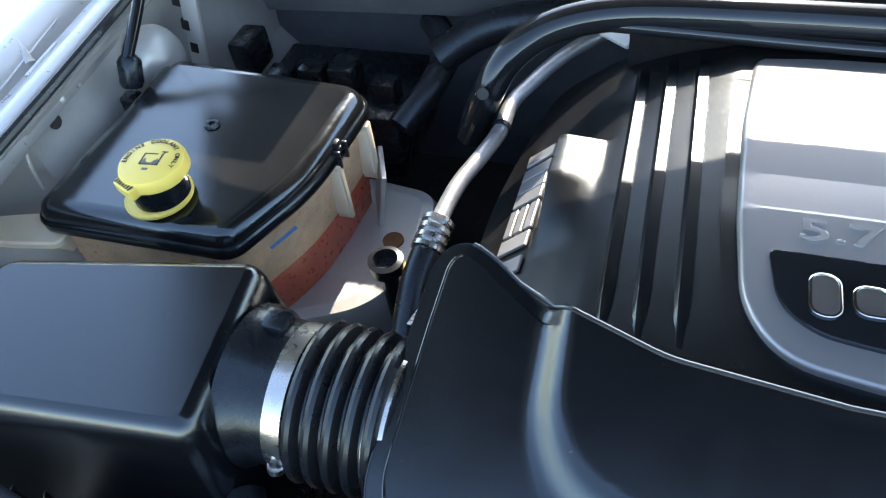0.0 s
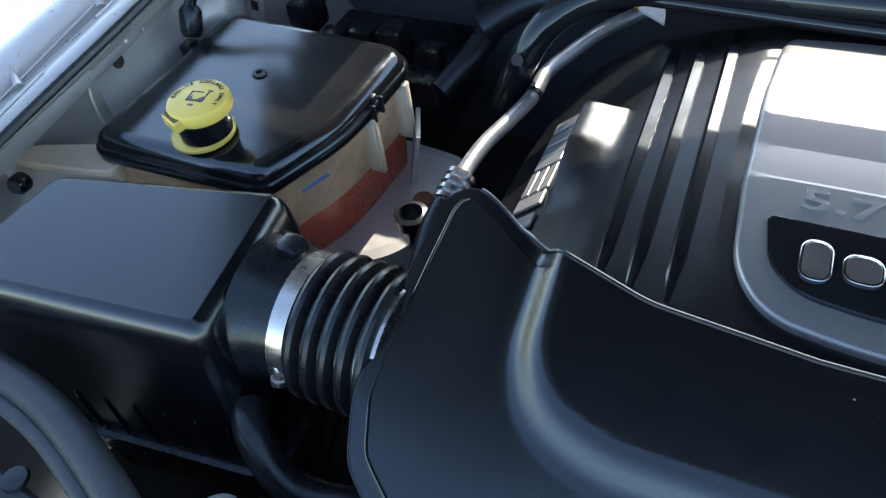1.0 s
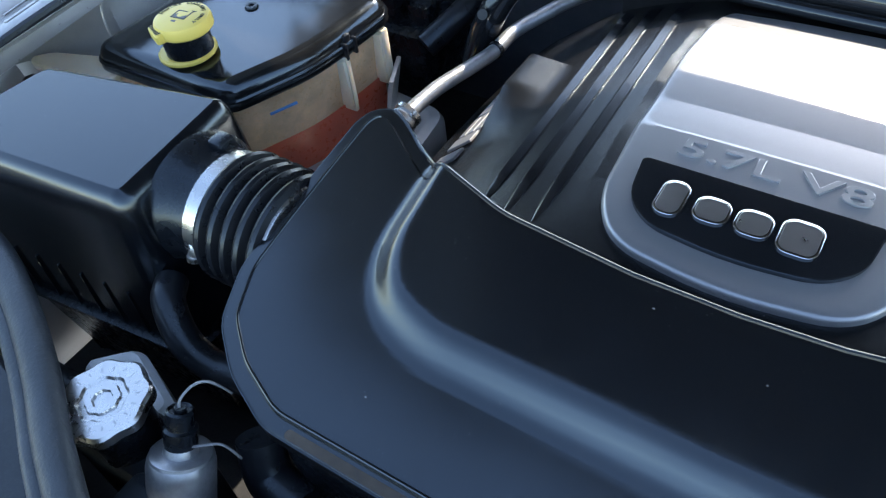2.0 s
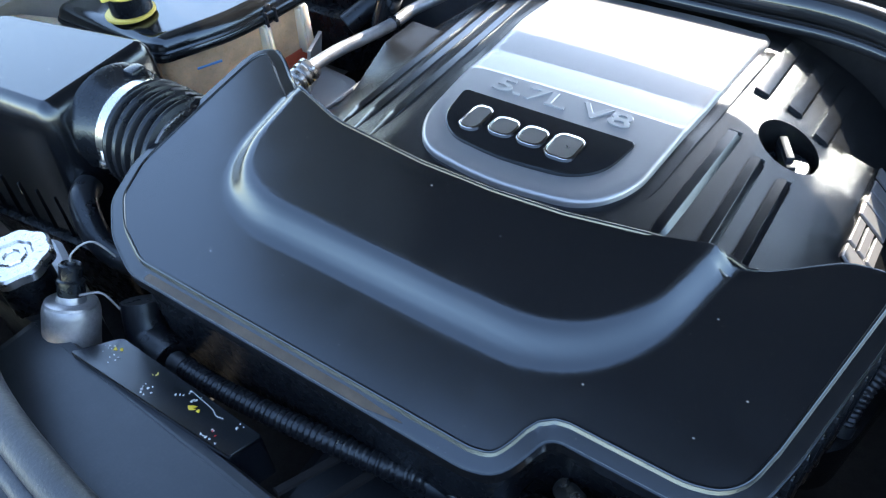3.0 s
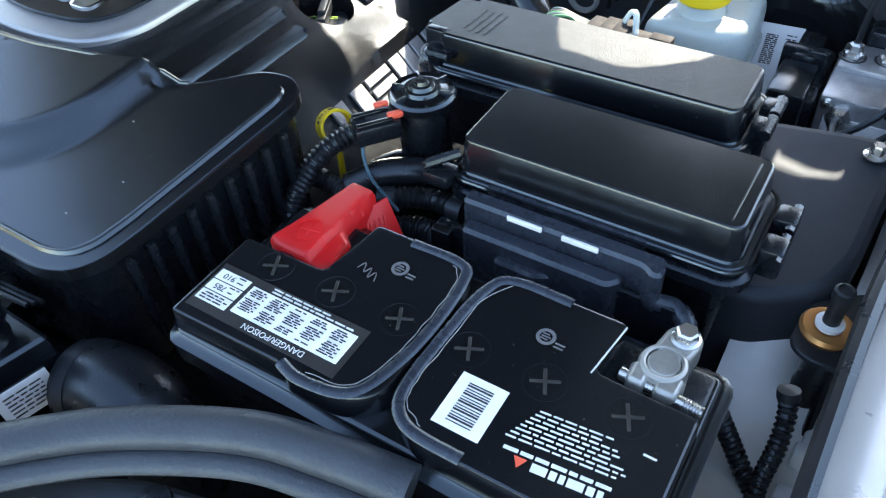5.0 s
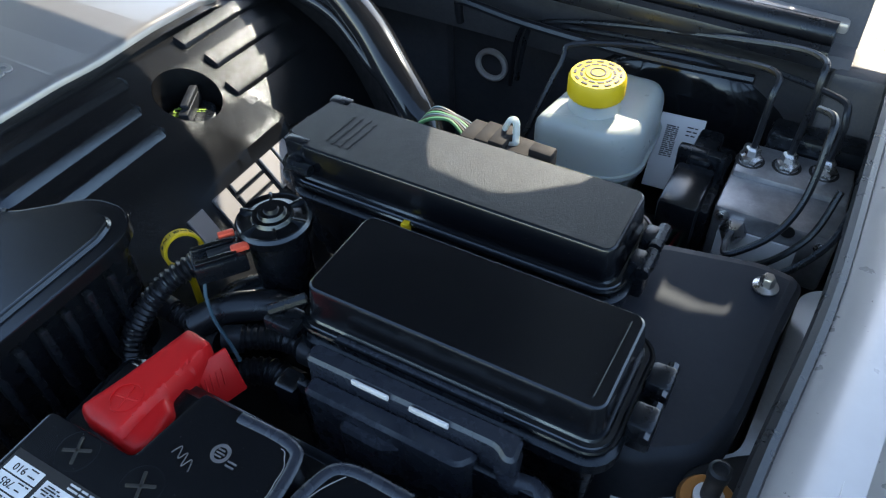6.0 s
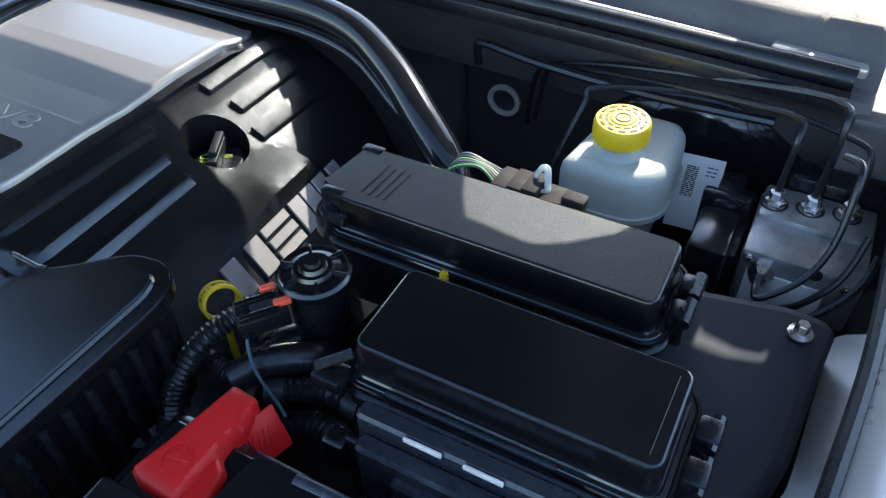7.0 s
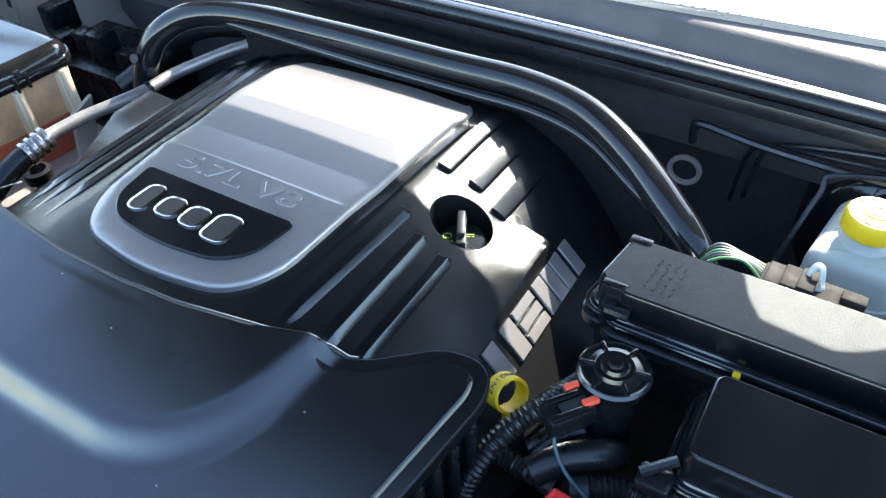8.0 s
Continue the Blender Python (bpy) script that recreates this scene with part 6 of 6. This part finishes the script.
line_pipe("radiator_hose", [(-0.52, -0.10, 0.84), (-0.45, -0.10, 0.845), (-0.39, -0.093, 0.845)], 0.020, RUBBER, "black rubber radiator hose", "hose", "", 16)

sh = thing("radiator_shroud", (-0.1, -0.15, 0.78), "black plastic radiator shroud panel with paint spots", "radiator shroud")
# the panel's blue-grey stands in for the sky it reflects
part("top_panel", stack(rounded([(-0.36, -0.115), (-0.36, -0.225), (-0.10, -0.232), (0.10, -0.205), (0.155, -0.155), (0.135, -0.108), (-0.03, -0.128), (-0.08, -0.125), (-0.265, -0.118)], 0.01),
     [(0, 0.78), (0, 0.848), (0.003, 0.852), (0.010, 0.853)]), surface("sky_blued_black_plastic", (0.024, 0.028, 0.034), 0.36, grain=0.12, dust=0.08, spec=0.6, tint=SKY_TINT), sh)
part("spotted_plate", stack(rounded([(-0.285, -0.130), (-0.265, -0.089), (-0.078, -0.095), (-0.082, -0.126)], 0.004), [(0, 0.80), (0, 0.855), (0.001, 0.8564)], lambda x, y: -0.25 * (y + 0.11)), PLASTIC_SATIN, sh)
rnd = random.Random(5)


def spot(x, y, r, mat, flat=1.0):
    m = Matrix.Translation((x, y, 0.8567 - 0.25 * (y + 0.11))) @ Matrix.Rotation(rnd.uniform(0, 3.1), 4, "Z") @ Matrix.Diagonal((1, flat, 1, 1))
    part("paint_spot", moved(lathe([(r, -0.0004), (r * 0.85, 0.0003), (0.0001, 0.0004)], 9, 0.3, 3), m), mat, sh, "dried paint spot")


for cx, cy, mat, n, r in ((-0.252, -0.100, YELLOW, 4, 0.0019), (-0.146, -0.108, YELLOW, 5, 0.0026), (-0.262, -0.106, INK_PALE, 7, 0.0009), (-0.248, -0.112, INK_PALE, 5, 0.0009), (-0.205, -0.101, YELLOW_PALE, 3, 0.0013),
                          (-0.195, -0.118, INK_PALE, 8, 0.0012), (-0.165, -0.100, INK_PALE, 6, 0.0010), (-0.150, -0.102, INK_PALE, 6, 0.0014), (-0.112, -0.119, RED, 2, 0.0016), (-0.110, -0.123, INK_PALE, 8, 0.0012), (-0.10, -0.101, INK_PALE, 5, 0.0010)):
    for i in range(n):
        spot(cx + rnd.gauss(0, 0.0035), min(-0.0975, max(-0.1235, cy + rnd.gauss(0, 0.0030))), r * rnd.uniform(0.5, 1.25), mat, rnd.uniform(0.35, 1.0))
part("scratch", tube([(-0.1615, -0.0968, 0.8537), (-0.145, -0.0985, 0.8543), (-0.130, -0.1005, 0.8547), (-0.123, -0.1035, 0.8556), (-0.116, -0.1020, 0.8552)], 0.0004, 5, 3), INK_PALE, sh, "pale scratch on the plate edge")
part("fan_ring", stack(rounded([(-0.08, -0.125), (0.14, -0.105), (0.15, 0.02), (-0.09, 0.02)], 0.02), [(0, 0.70), (0, 0.755), (0.01, 0.76)]), PLASTIC_DULL, sh)
for p, q in (((-0.0384, -0.1236, 0.845), (-0.0202, -0.0488, 0.822)), ((-0.0041, -0.1190, 0.845), (0.0107, -0.0412, 0.818))):
    part("strap", tube([p, q], 0.0045, 8, n=1, flat=0.6), MATT_BLACK, sh, "narrow black strap")
conduit([(-0.2358, -0.068, 0.810), (-0.185, -0.070, 0.818), (-0.1277, -0.069, 0.825), (-0.0502, -0.0634, 0.833), (0.0137, -0.0548, 0.832), (0.0733, -0.0414, 0.825)], 0.0108, "ribbed black wiring loom along the radiator shroud", "front loom", 0.0062)
tagged(part("loom_boot", tube([(0.068, -0.043, 0.8255), (0.090, -0.038, 0.823), (0.1177, -0.0346, 0.820), (0.145, -0.030, 0.815)], 0.02, 18, 6, radii=((0, 0.013), (0.12, 0.021), (0.5, 0.026), (1, 0.028))), RUBBER), "smooth black sleeve at the loom's end", "sleeve")
line_pipe("loom_boot", [(-0.30, -0.045, 0.84), (-0.285, -0.060, 0.81), (-0.245, -0.066, 0.805)], 0.020, RUBBER, "smooth black sleeve at the loom's end", "sleeve", "", 16)
ch = thing("coolant_hose", (0.35, -0.045, 0.77), "thick black hose with tan mastic patches", "hose")
part("hose", tube([(0.262, -0.035, 0.835), (0.30, -0.030, 0.842), (0.338, -0.035, 0.825), (0.35, -0.045, 0.77)], 0.034, 22, 10), RUBBER, ch)
part("band", tube([(0.268, -0.034, 0.8365), (0.280, -0.0325, 0.8395)], 0.0348, 22, n=1), PLASTIC_DULL, ch, "black hose band")
for x, y, z, a in ((0.325, -0.058, 0.858, 20), (0.345, -0.036, 0.855, -30)):
    part("mastic_patch", moved(stack(rounded([(-0.015, -0.006), (0.004, -0.009), (0.014, -0.002), (0.008, 0.008), (-0.010, 0.007)], 0.004), [(0, -0.002), (0, 0.0008), (0.0015, 0.002)]), pose(x, y, z, 10, 20, a)), TAN, ch, "tan mastic patch")

seal = thing("front_seal", (0.0, -0.16, 0.88), "weathered grey rubber seal strip across the front of the bay", "rubber seal")
SL = [(-0.70, -0.03, 0.915), (-0.60, -0.045, 0.917), (-0.52, -0.072, 0.918), (-0.44, -0.110, 0.918), (-0.36, -0.155, 0.918), (-0.25, -0.203, 0.918), (-0.10, -0.2250, 0.918), (0.04, -0.2225, 0.918), (0.15, -0.2130, 0.918), (0.236, -0.1905, 0.918),
      (0.292, -0.1470, 0.918), (0.3425, -0.0995, 0.918), (0.3855, -0.0670, 0.918), (0.449, -0.0335, 0.917), (0.5014, -0.0197, 0.914), (0.5474, -0.0117, 0.910)]
part("bulb", tube(SL, 0.0140, 18, 8, flat=0.8), RUBBER_GREY, seal)
sl = [Vector(p) for p in SL]
out_line = []
for i, p in enumerate(sl):
    d = (sl[min(i + 1, len(sl) - 1)] - sl[max(i - 1, 0)]).normalized()
    out_line.append(p + Vector((d.y, -d.x, 0)) * 0.0175 - Vector((0, 0, 0.0075)))
part("base_lip", tube(out_line, 0.0085, 10, 8, flat=0.8), RUBBER_GREY, seal, "lower lip of the seal")
fp = thing("slam_panel", (0.2, -0.2, 0.83), "black slam panel in front of the seal with push pins", "slam panel")
part("panel", stack(rounded([(-0.75, -0.07), (-0.44, -0.125), (-0.25, -0.215), (0.05, -0.222), (0.26, -0.165), (0.40, -0.080), (0.62, -0.028), (0.72, -0.05), (0.72, -0.42), (-0.75, -0.42)], 0.02), [(0, 0.86), (0, 0.893), (0.004, 0.896)]), PLASTIC_DULL, fp)
for x, y in ((0.420, -0.088), (0.476, -0.072), (-0.585, -0.10)):
    part("push_pin", lathe([(0.011, 0), (0.010, 0.003), (0.0001, 0.004)], 18, at=(x, y, 0.896)), PLASTIC, fp)
part("latch_lever", add(moved(box(-0.0045, 0.0045, -0.020, 0.020, -0.003, 0.003, 0.0015), pose(0.352, -0.138, 0.900, 10, 0, -48)), lathe([(0.005, 0), (0.005, 0.01)], 10, at=(0.337, -0.153, 0.890))), LEAD, fp, "pale latch lever")
hl = thing("headlamp_housing", (-0.55, -0.16, 0.70), "pale headlamp housing edge below the seal", "headlamp housing")
part("shell", stack(rounded([(-0.50, -0.07), (-0.40, -0.10), (-0.38, -0.06), (-0.46, -0.03)], 0.015), [(0, 0.76), (0, 0.835), (0.006, 0.842)]), INK_PALE, hl)

# paint bits on the resonator lid
for x, y, r in ((0.03, 0.10, 0.0006), (0.2, 0.12, 0.0007), (0.24, 0.07, 0.0007), (0.14, 0.03, 0.0007), (-0.2, -0.01, 0.0007), (-0.05, 0.12, 0.0008), (0.22, 0.03, 0.0008)):
    tagged(part("debris", lathe([(r, 0), (r * 0.6, 0.0006), (0.0001, 0.0007)], 7, 0.4, 2, at=(x, y, lid_z(x, y))), WIRE_PALE), "tiny pale speck on the resonator lid", "debris", "specks")
